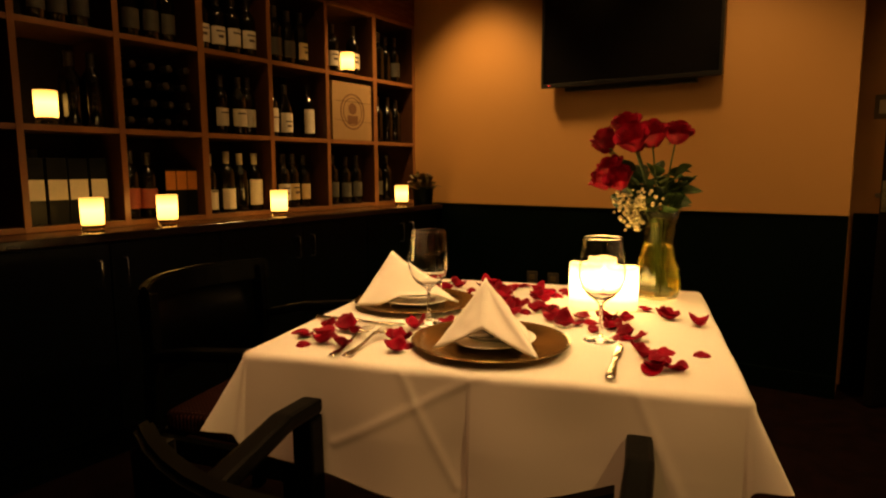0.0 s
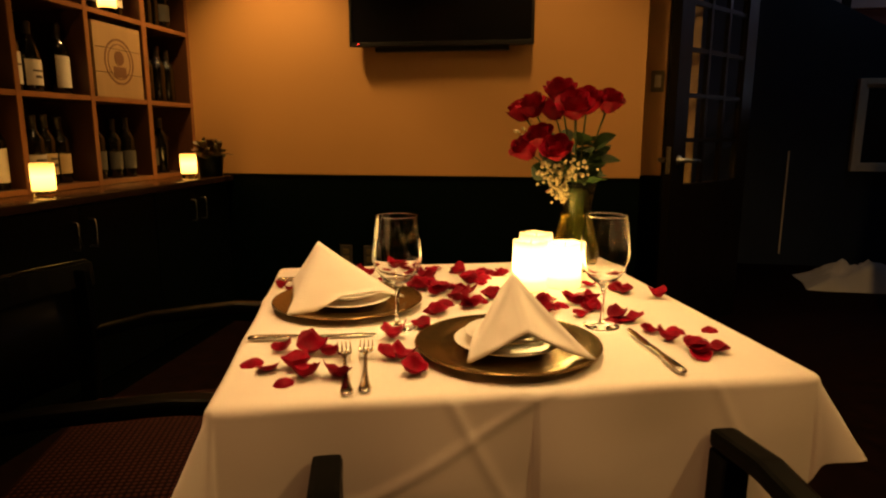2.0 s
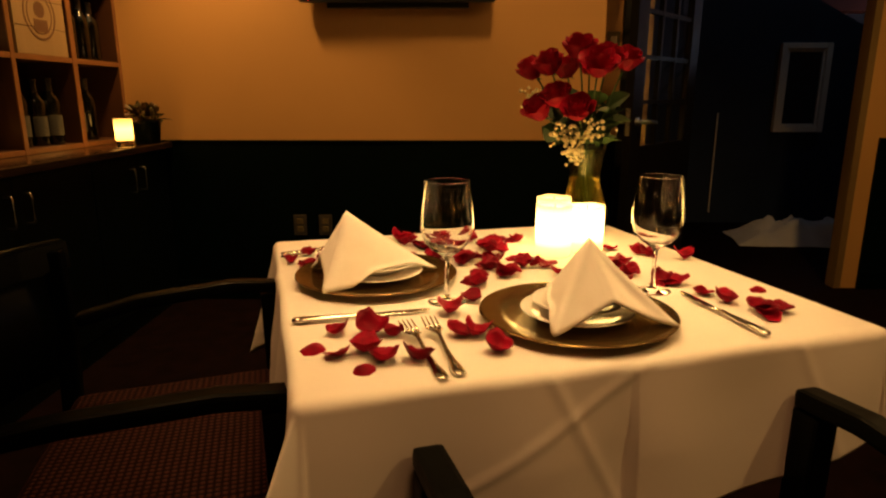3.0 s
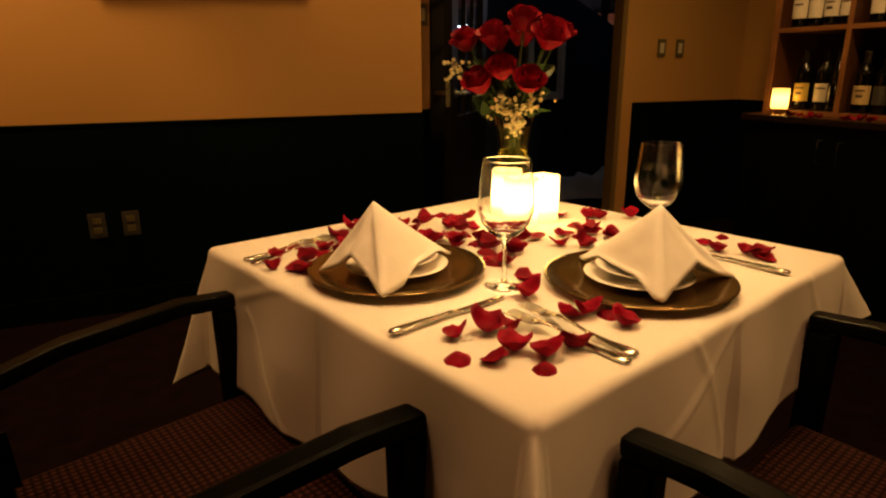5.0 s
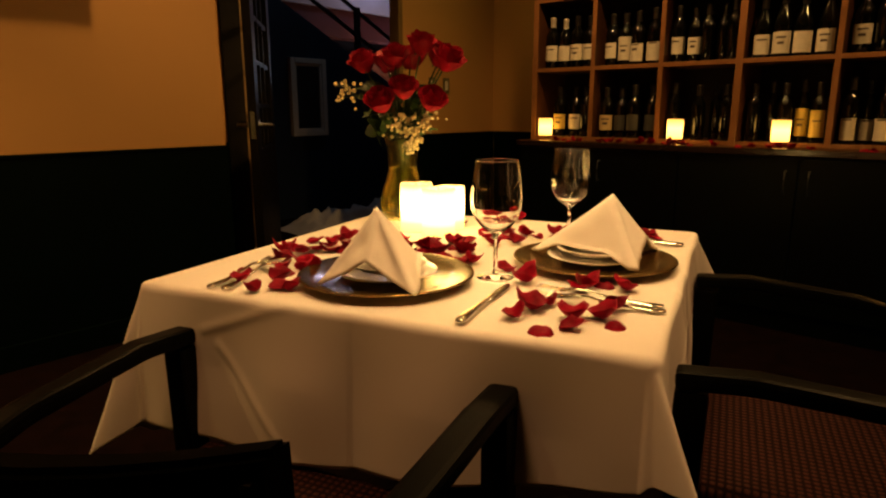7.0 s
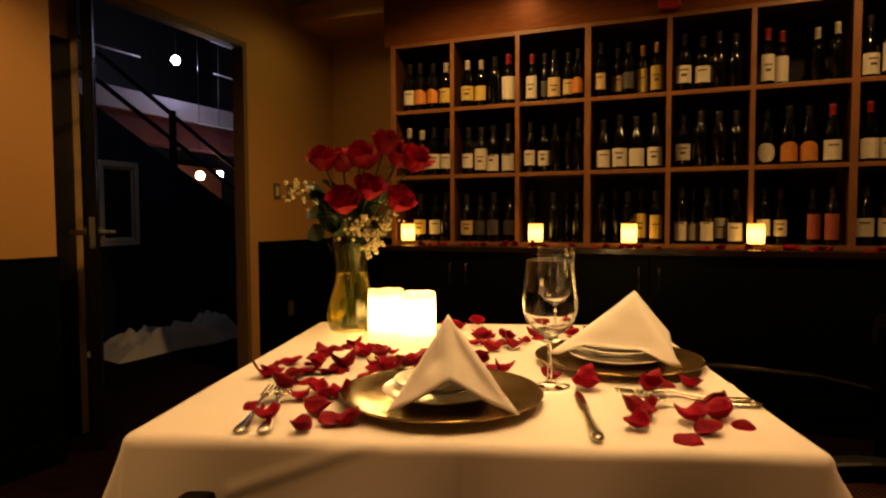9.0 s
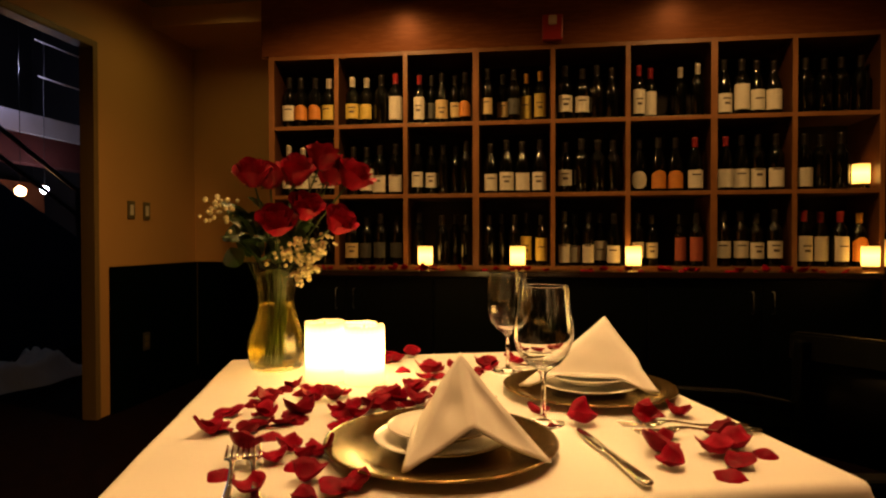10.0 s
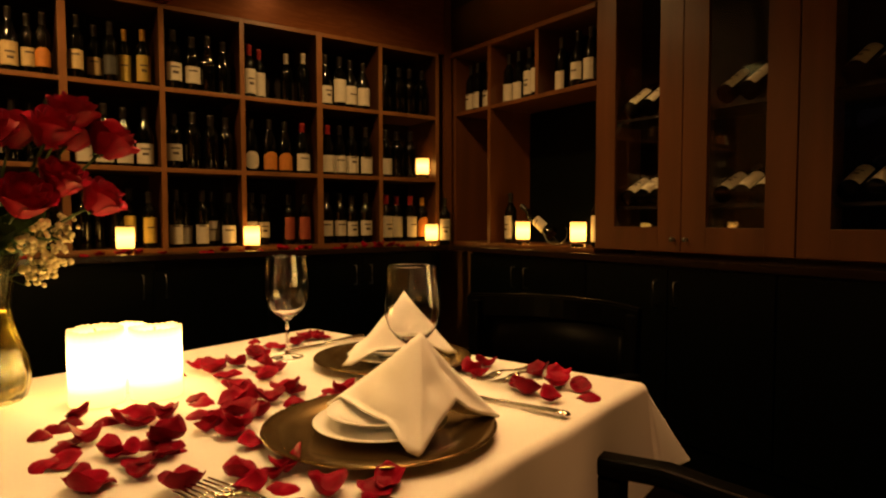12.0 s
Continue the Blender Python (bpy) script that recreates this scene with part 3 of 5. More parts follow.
# contents: row by row, cell by cell; a slot is given as label and capsule (and shape, label height)
EAST = [
    ["wk ok ok yw", "yw yw dk wrbt", "wrbt gk tkst tk ok", "tk tk gk ygbt ygbt", "wk wk dksn dksn", "wrbt wrbt .. dw dw", "wksl wkbt wkst wkst", "dk dk dk dk"],
    ["ww ww wk wk", "wk wkbt wkbl wkbl", "wk wk dk dk dk", "wksl wksl wksl wksl", "wk dk dk dk", "cksl oksl oksl wrsl", "wrsl wksl wkbl wkbl", "wkbl dk dk .."],
    [".. yk wk dk", "tk gk gk gk", "dk .. dk dk dk", "dk dk dk ykbt ykbt", "wkbl wkbl wkbl wkst wksl", "wk wk .. rkbt rkbt", "wk wk wk wk", "wrbt wrbt wrbt ogbt"],
]
WEST = [
    ["..", "..", "..", "dk dk dk", "gk gk gk", "gw gw gw", "wkbn wkbn wkbn wkbn", "gkbn gkbn tkbn", "wk .. wk", "dk dk gk"],
    ["..", "dk dk", "dk dk dk", "dk dk dk", ".. .. dk dk", "..", ".. wkbn wkbn wkbn", "wkbt wkst .. wkbt", "..", "dk dk dk"],
    ["..", "dk dk", "dk dk dk", "dk gk", "dk .. .. ..", "rk rk .. ..", "wwbl wwbl dw wwbt", "wk tk tk", "gk gk gk", "gk dk .."],
]


def fill(rows, m, at, zs, depth, group):
    for r, row in enumerate(rows):
        z = zs[2 - r] + 0.0112
        for c, cell in enumerate(row):
            slots = cell.split()
            n = len(slots)
            for k, code in enumerate(slots):
                if code == "..":
                    continue
                pitch = at[c + 1] - at[c]
                gap = (pitch - 0.06) / max(n, 4)
                x = at[c] + 0.03 + gap * (k + 0.5) + random.uniform(-0.006, 0.006) + (pitch - 0.06 - gap * n) / 2
                stout = 0.93 if n > 4 else 1.03 if len(code) > 2 and code[2] == "s" else 1.11
                back = 0.05 if n > 4 and k % 2 else 0.0
                spot = pose(x, 0.075 + back + random.uniform(-0.012, 0.03), z, 0, 0, random.uniform(-14, 14))
                bottle(m @ spot @ Matrix.Diagonal((stout, stout, random.uniform(0.93, 1.0), 1)), code, group)


random.seed(5)
fill(EAST, E_M, E_AT, RZ, 0.34, "bottles on the east shelf")
fill(WEST, W_M, W_AT, WZ, 0.33, "bottles on the west shelf")

# ---- south wall: open shelf and glazed wine cabinets ----
SF = -0.72
S_M = pose(1.63, SF, 0, 0, 0, 180)
t = thing("wine_shelf", S_M, "cherry wood corner shelf with an open niche below", "wine shelf")
for x, z0, z1 in ((0.03, 0.905, 2.10), (0.385, 0.905, 2.10), (0.80, 1.745, 2.10)):
    part("upright", box(x - 0.014, x + 0.014, 0, 0.33, z0, z1, 0.002), M_WOOD, t)
part("shelf_board", box(0.044, 0.371, 0.002, 0.33, 1.720, 1.744, 0.002), M_WOOD_H, t)
part("shelf_board", box(0.399, 1.228, 0.002, 0.33, 1.720, 1.744, 0.002), M_WOOD_H, t)
part("top_board", box(-0.02, 1.228, -0.012, 0.345, 2.101, 2.128, 0.003), M_WOOD_H, t)
part("bottom_board", box(-0.02, 1.228, -0.005, 0.33, 0.884, 0.904, 0.003), M_WOOD_H, t)
# black back: the niche's shade is in its colour
part("back_panel", box(0.0, 1.228, 0.331, 0.343, 0.905, 2.10), M_CABINET, t, "back panel coloured near black for the shade inside")
counter("counter", pose(EFX - 0.136, SF, 0, 0, 0, 180), 3.2, -0.13, 0.34, 0.8835, "polished dark counter under the corner shelf")
base_cabinets(pose(1.29, SF + 0.11, 0, 0, 0, 180), [0, 0.93, 1.86, 2.79], 0.46, 0.882, "base cabinets under the glass cabinets")
part("trim_corner", box(EFX + 0.003, EFX + 0.03, SF, -0.669, 0.90, CEIL), M_WOOD)["label"] = "plain cherry wood corner board"
tagged(bpy.data.objects["trim_corner"], category="trim", kind="structure")


def glass_cabinet(x_room, width, doors, label):
    g = thing("glass_cabinet", pose(x_room, SF, 0, 0, 0, 180), label, "cabinet", "glazed wine cabinets")
    part("side_panel", box(0, 0.02, 0.022, 0.34, 0.905, 2.42), M_WOOD, g)
    part("side_panel", box(width - 0.02, width, 0.022, 0.34, 0.905, 2.42), M_WOOD, g)
    part("back_panel", box(0.02, width - 0.02, 0.33, 0.34, 0.905, 2.42), M_BACK_SHADE, g)
    part("top_panel", box(0.02, width - 0.02, 0.022, 0.33, 2.40, 2.42), M_WOOD_H, g)
    part("bottom_panel", box(0.02, width - 0.02, 0.022, 0.33, 0.905, 0.925), M_WOOD_H, g)
    part("rack_shelf", box(0.021, width - 0.021, 0.05, 0.329, 1.10, 1.114), M_BACK_SHADE, g)
    part("rack_shelf", box(0.021, width - 0.021, 0.05, 0.329, 1.52, 1.534), M_BACK_SHADE, g)
    w = width / doors
    for k in range(doors):
        dr = new("door")
        dr.parent = g
        x0, x1 = k * w + 0.002, (k + 1) * w - 0.002
        fr = 0.118
        for a, b, z0, z1 in ((x0, x0 + fr, 0.905, 2.44), (x1 - fr, x1, 0.905, 2.44), (x0 + fr, x1 - fr, 0.905, 1.015), (x0 + fr, x1 - fr, 2.32, 2.44)):
            part("door_frame", box(a, b, 0.0, 0.021, z0, z1, 0.002), M_WOOD, dr)
        p = part("pane", box(x0 + fr, x1 - fr, 0.008, 0.012, 1.015, 2.32), M_PANE, dr, "clear glass pane")
        p.visible_shadow = False
        kx = x1 - 0.03 if k % 2 == 0 else x0 + 0.03
        kb = lathe([(0, 0), (0.006, 0), (0.005, 0.012), (0.011, 0.018), (0.011, 0.024), (0, 0.028)], 14)
        bmesh.ops.transform(kb, matrix=pose(kx, 0.0, 0.962, 90), verts=kb.verts)
        part("knob", kb, M_STEEL, dr, "small steel knob", True)
    return g


glass_cabinet(0.400, 0.98, 2, "cherry wood cabinet with two glazed doors over racked bottles")
glass_cabinet(-0.582, 0.98, 2, "cherry wood cabinet with glazed doors beside its twin")


random.seed(9)
RACKED = "bottles lying in the glass cabinets"
for x0 in (0.40, -0.09, -0.582, -1.072):
    for k in range(3):
        bottle(pose(x0 - 0.145 - 0.085 * k, SF - 0.062, 1.150) @ pose(0, 0, 0, 64, 0, random.uniform(-8, 8)) @ pose(0, 0, 0, 0, 0, 180), "wkbt", RACKED)
    for k in range(2):
        bottle(pose(x0 - 0.150 - 0.1 * k, SF - 0.066, 1.570, 0, 0, -24) @ pose(0, 0, 0, 52, 0, random.uniform(-8, 8)) @ pose(0, 0, 0, 0, 0, 180), "wkst", RACKED)
for x, code in ((1.54, "wkbl"), (1.46, "wkbl"), (1.38, "wkbl"), (1.17, "wkbl"), (1.09, "wkbl"), (0.99, "wkbt"), (0.91, "wkbt"), (0.74, "wkbl"), (0.60, "wksn"), (0.51, "wkst"), (0.425, "wkst")):
    bottle(pose(x, SF - 0.09 + random.uniform(-0.02, 0.02), 1.7445, 0, 0, 180 + random.uniform(-12, 12)), code, "bottles on the corner shelf")
bottle(pose(1.585, -0.63, 0.8853, 0, 0, -115), "wkbt", "bottles on the corner counter")
bottle(pose(1.12, SF - 0.07, 0.9045, 0, 0, 170), "wkbt", "bottles on the corner counter")
bottle(pose(0.445, SF - 0.08, 0.9045, 0, 0, 185), "wkbt", "bottles on the corner counter")

# a bottle tilted in a wire holder between the two candles
h = thing("bottle_holder", pose(0.73, SF - 0.09, 0.9045, 0, 0, 180), "curled wire bottle holder on the corner shelf", "bottle holder")
for sy in (-0.035, 0.035):
    part("wire_loop", tube([(0.10 * math.cos(a) * 0.9, sy, 0.075 + 0.07 * math.sin(a)) for a in (math.radians(v) for v in range(-200, 30, 15))], 0.003, 6), M_STEEL, h)
part("cross_wire", tube([(-0.05, -0.035, 0.018), (-0.05, 0.035, 0.018)], 0.003, 6), M_STEEL, h)
part("cross_wire", tube([(0.05, -0.035, 0.018), (0.05, 0.035, 0.018)], 0.003, 6), M_STEEL, h)
bottle(pose(0.79, SF - 0.09, 0.97, 0, -58, 180), "wk", "bottles on the corner counter")

# ---- candles on the counters ----
random.seed(3)
for y in (2.557, 1.758, 1.247, 0.635, -0.527):
    votive(EFX - 0.045, y, RZ[0] - 0.0115, "the dark counter")
votive(EFX + 0.07, -0.535, RZ[1] + 0.0115, "a shelf")
for x in (0.945, 0.520):
    votive(x, SF - 0.01, 0.9045, "the corner shelf")
for y in (1.171, 1.479, 2.084, 3.08):
    votive(-2.40, y, WZ[0] - 0.0115, "the dark counter")
votive(WFX - 0.055, 1.14, WZ[1] + 0.0115, "a shelf")
votive(WFX - 0.055, 2.85, WZ[2] + 0.0115, "a shelf")

# ---- boxes and crate on the west shelf ----
cr = thing("wooden_wine_crate", pose(WFX - 0.005, 2.832, WZ[1] + 0.0112, 0, 0, 90), "pale wooden wine crate lid branded with a round seal", "crate")
part("case", box(-0.172, 0.172, 0.016, 0.20, 0.0, 0.335, 0.003), M_CRATEWOOD, cr)
for k in range(3):
    part("plank", box(-0.172, 0.172, 0.0, 0.015, 0.1125 * k + 0.0008, 0.1125 * k + 0.111, 0.002), M_CRATEWOOD, cr)


def ring(r0, r1, thick, centre):
    bm = lathe([(r0, 0), (r1, 0), (r1, thick), (r0, thick), (r0, 0)], 40)
    bmesh.ops.transform(bm, matrix=pose(*centre, 90), verts=bm.verts)
    return bm


part("round_seal", ring(0.078, 0.083, 0.0015, (0.0, 0.0, 0.168)), M_BRAND, cr, "thin burnt brown ring")
part("round_seal", ring(0.098, 0.106, 0.0015, (0.0, 0.0, 0.168)), M_BRAND, cr, "burnt brown ring")
bm = ring(0.002, 0.034, 0.0014, (0.0, 0.0, 0.185))
part("seal_shape", bm, M_BRAND, cr, "burnt brown oval shape")
part("seal_shape", box(-0.045, 0.045, -0.0014, 0.0, 0.095, 0.145), M_BRAND, cr, "burnt brown block")
for i, (y, wd, mat, lab) in enumerate(((1.075, 0.075, "w", "cream"), (1.16, 0.075, "w", "cream"), (1.24, 0.075, "w", "cream"), (1.322, 0.07, "w", "cream"))):
    bx = thing("gift_box", pose(WFX - 0.055, y, WZ[0] + 0.0112, 0, 0, 90), "dark wine box with a %s label band" % lab, "box", "boxes on the west shelf")
    part("carton", box(-wd / 2, wd / 2, 0, 0.09, 0, 0.26, 0.002), M_CABINET, bx)
    part("label", box(-wd / 2 + 0.002, wd / 2 - 0.002, -0.0012, 0.0, 0.095, 0.175), LABELS["w"], bx, "cream paper label")
for y in (1.645, 1.70, 1.755):
    bx = thing("bottle_box", pose(WFX - 0.055, y, WZ[0] + 0.0112, 0, 0, 90), "narrow dark bottle box with an orange band", "box", "boxes on the west shelf")
    part("case", box(-0.026, 0.026, 0, 0.09, 0, 0.215, 0.002), M_CABINET, bx)
    part("label_band", box(-0.025, 0.025, -0.002, 0.0, 0.12, 0.205, 0.0005), LABELS["o"], bx, "orange label band")
random.seed(11)
for r in range(4):
    for c in range(4):
        y = 1.46 + 0.085 * c + (0.02 if r % 2 else 0)
        bottle(pose(WFX - 0.325, y, WZ[1] + 0.05 + 0.078 * r, 0, 90, 0), "dk", "bottles stacked lying on the west shelf")

# ---- fire alarm on the header ----
al = thing("fire_alarm", pose(EFX, 1.06, 2.135, 0, 0, -90), "red fire alarm strobe on the wood header", "alarm")
part("housing", box(-0.055, 0.055, -0.045, 0.001, 0, 0.135, 0.008), M_RED, al)
part("strobe_lens", box(-0.022, 0.022, -0.066, -0.0455, 0.075, 0.125, 0.008), M_PLATE, al, "clear strobe lens")

# ---- small potted plant in the north west corner ----
pl = thing("potted_plant", pose(-2.40, 3.31, WZ[0] - 0.0115), "small plant with reddish leaves in a black pot", "plant")
part("pot", lathe([(0, 0), (0.06, 0), (0.072, 0.11), (0.076, 0.115), (0.070, 0.118), (0.066, 0.10), (0, 0.095)], 28), M_CABINET, pl, "", True)
random.seed(21)


def blade(bm, base, way, length, width, curl=0.3, n=5, roll=0.0):
    """A pointed leaf along way from base, bowed down, with thickness from two sheets."""
    way = Vector(way).normalized()
    side = way.cross(Vector((0, 0, 1)))
    side = side.normalized() if side.length > 1e-3 else Vector((1, 0, 0))
    side = Matrix.Rotation(roll, 3, way) @ side
    up = side.cross(way)
    rows = []
    for i in range(n + 1):
        s = i / n
        w = width * math.sin(math.pi * min(0.98, 0.08 + 0.92 * s)) ** 0.8 / 2 + 0.0004
        p = Vector(base) + way * length * s - up * length * curl * s * s
        rows.append([bm.verts.new(p - side * w + up * w * 0.35), bm.verts.new(p), bm.verts.new(p + side * w + up * w * 0.35)])
    for a, b in zip(rows, rows[1:]):
        for k in (0, 1):
            bm.faces.new((a[k], a[k + 1], b[k + 1], b[k]))


M_REDLEAF = material("reddish_green_leaf", (0.16, 0.06, 0.025), 0.5, vary=0.6, scale=25, second=(0.04, 0.06, 0.015))
bm = bmesh.new()
for k in range(70):
    a, e = random.uniform(0, math.tau), random.uniform(0.2, 1.3)
    w = Vector((math.cos(a) * math.cos(e), math.sin(a) * math.cos(e), math.sin(e)))
    blade(bm, Vector((0, 0, 0.10)) + w * random.uniform(0.01, 0.07), w, random.uniform(0.045, 0.08), 0.036, 0.3, 5, random.uniform(-1.5, 1.5))
part("foliage", bm, M_REDLEAF, pl, "reddish green leaves")
bm = bmesh.new()
for k in range(16):
    a, r = random.uniform(0, math.tau), random.uniform(0.02, 0.085)
    bmesh.ops.create_icosphere(bm, subdivisions=1, radius=random.uniform(0.008, 0.014), matrix=Matrix.Translation((r * math.cos(a), r * math.sin(a), random.uniform(0.14, 0.20))))
part("blossoms", bm, M_REDLEAF, pl, "small dull red blossoms")

# ---- the table; its own frame is turned against the room ----
TURN_T = 16.7


def on_table(x, y, z=0.0, rz=0.0):
    return pose(0, 0, 0, 0, 0, TURN_T) @ pose(x, y, z, 0, 0, rz)


TX0, TX1, TY0, TY1, TZ = -0.752, 0.180, 1.025, 1.937, 0.75
CX, CY = (TX0 + TX1) / 2, (TY0 + TY1) / 2
tb = thing("dining_table", on_table(CX, CY), "square dining table hidden under a white cloth", "table")
HX, HY = (TX1 - TX0) / 2, (TY1 - TY0) / 2
part("tabletop", box(-HX + 0.004, HX - 0.004, -HY + 0.004, HY - 0.004, TZ - 0.035, TZ - 0.003, 0.006), M_CHAIR, tb)
part("pedestal", lathe([(0, 0.04), (0.05, 0.04), (0.045, 0.1), (0.04, 0.65), (0.09, 0.70), (0.09, 0.714), (0, 0.714)], 24), M_CHAIR, tb, "", True)
for a in (0, 90):
    bm = box(-0.32, 0.32, -0.035, 0.035, 0.0, 0.04, 0.008)
    bmesh.ops.transform(bm, matrix=pose(0, 0, 0.0005 * a / 90, 0, 0, 45 + a), verts=bm.verts)
    part("foot", bm, M_CHAIR, tb)

OVER = {(-1, -1): 0.125, (-1, 1): 0.255, (1, -1): 0.105, (1, 1): 0.20}


def cloth_point(u, v):
    """u, v in -1..1 over the spread cloth; returns the draped place."""
    fu, fv = (u + 1) / 2, (v + 1) / 2
    over = (1 - fu) * (1 - fv) * OVER[-1, -1] + (1 - fu) * fv * OVER[-1, 1] + fu * (1 - fv) * OVER[1, -1] + fu * fv * OVER[1, 1]
    bulge_x, bulge_y = 0.085 * (1 - v * v), 0.15 * (1 - u * u)
    p = u / FLAT * HX if abs(u) < FLAT else math.copysign(HX + (abs(u) - FLAT) / (1 - FLAT) * (over + bulge_x), u)
    q = v / FLAT * HY if abs(v) < FLAT else math.copysign(HY + (abs(v) - FLAT) / (1 - FLAT) * (over + bulge_y), v)
    ex, ey = max(0.0, abs(p) - HX), max(0.0, abs(q) - HY)
    sx, sy = (1 if p > 0 else -1), (1 if q > 0 else -1)
    r = math.hypot(ex, ey)
    if r < 1e-6:
        return Vector((p, q, TZ + 0.0012 * noise.noise(Vector((p * 6, q * 6, 0))))), p, q
    cornered = min(ex, ey) / (max(ex, ey) + 1e-6)
    flare = 0.07 + (0.22 if p < 0 < q else 0.40) * cornered ** 0.8
    bend = 0.014
    angle = min(math.pi / 2, r / bend)
    rest = max(0.0, r - bend * math.pi / 2)
    pleat = 1 + 0.26 * math.cos(6 * (math.atan2(ey, ex) - math.pi / 4)) * min(1, 2.2 * cornered)
    out = bend * math.sin(angle) + rest * flare * pleat
    wx, wy = ex / r, ey / r
    z = TZ - bend * (1 - math.cos(angle)) - rest * math.sqrt(max(0.2, 1 - flare * flare))
    x = sx * (min(abs(p), HX) + wx * out)
    y = sy * (min(abs(q), HY) + wy * out)
    ripple = 0.010 * min(1, r / 0.15) * math.sin((p if ey > ex else q) * 19 + 1.3 * sx + 0.7 * sy) * (1 - cornered)
    ripple += 0.006 * min(1, r / 0.1) * noise.noise(Vector((p * 5, q * 5, 3)))
    x, y = x + sx * wx * ripple, y + sy * wy * ripple
    return Vector((x, y, z)), p, q


FLAT = 0.6785
CREASES = [((-0.137, -0.46), (-0.02, -0.68)), ((0.033, -0.46), (-0.27, -0.63)), ((0.29, -0.46), (0.38, -0.66)), ((-0.47, 0.11), (-0.545, 0.31)), ((-0.57, 0.28), (-0.75, 0.10))]
N_C = 280
bm = bmesh.new()
grid = []
for i in range(N_C + 1):
    row = []
    for j in range(N_C + 1):
        u, v = 2 * i / N_C - 1, 2 * j / N_C - 1
        P, p, q = cloth_point(u, v)
        flat = Vector((p, q))
        for a, b in CREASES:
            a2, b2 = Vector(a), Vector(b)
            d2 = b2 - a2
            f2 = max(0, min(1, (flat - a2).dot(d2) / d2.length_squared))
            away = (flat - a2 - d2 * f2).length
            P += Vector((math.copysign(1, P.x) * (abs(P.x) > HX), math.copysign(1, P.y) * (abs(P.y) > HY), 0)) * 0.0026 * math.exp(-(away / 0.0085) ** 2)
        row.append(bm.verts.new(P))
    grid.append(row)
for i in range(N_C):
    for j in range(N_C):
        bm.faces.new((grid[i][j], grid[i + 1][j], grid[i + 1][j + 1], grid[i][j + 1]))
cloth = part("tablecloth", bm, M_CLOTH, None, "", True)
cloth.matrix_basis = on_table(CX, CY, 0.001)
tagged(cloth, "white linen tablecloth with ironed creases draped over table", "tablecloth")
sol = cloth.modifiers.new("thickness", "SOLIDIFY")
sol.thickness, sol.offset = 0.0012, 1
TOP = TZ + 0.0035

# ---- place settings ----
CHARGER = [(0, 0.004), (0.10, 0.004), (0.108, 0.001), (0.118, 0.001), (0.125, 0.006), (0.163, 0.0135), (0.1655, 0.0155), (0.1645, 0.0175), (0.160, 0.0175), (0.124, 0.0105), (0.114, 0.0075), (0, 0.0075)]
PLATE_L = [(0, 0.001), (0.055, 0.001), (0.058, 0.0), (0.062, 0.001), (0.070, 0.006), (0.094, 0.0125), (0.0955, 0.014), (0.094, 0.0152), (0.072, 0.0095), (0.062, 0.006), (0, 0.006)]
PLATE_S = [(r * 0.80, z) for r, z in PLATE_L]


def napkin_sheet(apex, a, b, n=14, bow=0.012, seed=0):
    """One triangular wing apex-a-b, bowed outward a little."""
    bm = bmesh.new()
    A, B, C = Vector(apex), Vector(a), Vector(b)
    nrm = (B - A).cross(C - A).normalized()
    rows = []
    for i in range(n + 1):
        row = []
        for j in range(i + 1):
            s, t = i / n, (j / i if i else 0)
            p = A.lerp(B.lerp(C, t), s)
            near = A.lerp(B.lerp(C, t), s ** 1.07)
            p.x, p.y = near.x, near.y
            p += nrm * bow * math.sin(math.pi * t) * math.sin(math.pi * s * 0.75)
            p += nrm * 0.005 * math.sin(math.pi * t) * noise.noise(Vector((p.x * 30 + seed, p.y * 30, p.z * 30)))
            row.append(bm.verts.new(p))
        rows.append(row)
    for i in range(n):
        for j in range(i + 1):
            bm.faces.new((rows[i][j], rows[i + 1][j], rows[i + 1][j + 1]))
            if j < i:
                bm.faces.new((rows[i][j], rows[i + 1][j + 1], rows[i][j + 1]))
    return bm


def plate_rise(r):
    """Height of the stacked plates under a napkin, against the top plate."""
    for r0, z0, r1, z1 in ((0, 0.001, 0.078, 0.003), (0.078, 0.003, 0.098, -0.011), (0.098, -0.011, 0.118, -0.023)):
        if r <= r1:
            return z0 + (z1 - z0) * (r - r0) / (r1 - r0)
    return -0.022


def napkin(m, label, apex, left, right, tail):
    """A pyramid-folded napkin: two wings from a back ridge, open to the front (-y), hanging over the plates."""
    A, L, R, T = (Vector((*p, plate_rise(math.hypot(*p)))) for p in (apex, left, right, tail))
    A.z = 0.110
    bm = napkin_sheet(A, L, T, bow=-0.010, seed=1)
    folds = [napkin_sheet(A, T, R, bow=-0.010, seed=3)]
    M = (L + R) * 0.5
    M = Vector((M.x * 0.6 + A.x * 0.4, M.y * 0.94, 0.026))
    folds.append(napkin_sheet(A, M, L, bow=0.006, seed=10))
    folds.append(napkin_sheet(A, R, M, bow=0.008, seed=12))
    for o in folds:
        me = bpy.data.meshes.new("fold")
        o.to_mesh(me)
        bm.from_mesh(me)
        o.free()
    bmesh.ops.remove_doubles(bm, verts=bm.verts, dist=0.0006)
    for v in bm.verts:
        v.co.z = max(v.co.z, plate_rise(math.hypot(v.co.x, v.co.y)) + 0.0015)
    ob = part("folded_napkin", bm, M_NAPKIN, None, "", True)
    ob.matrix_basis = m
    so = ob.modifiers.new("thickness", "SOLIDIFY")
    so.thickness, so.offset = 0.0035, 1
    return tagged(ob, label, "napkin", "napkins on the plates")


CUTLERY = {}


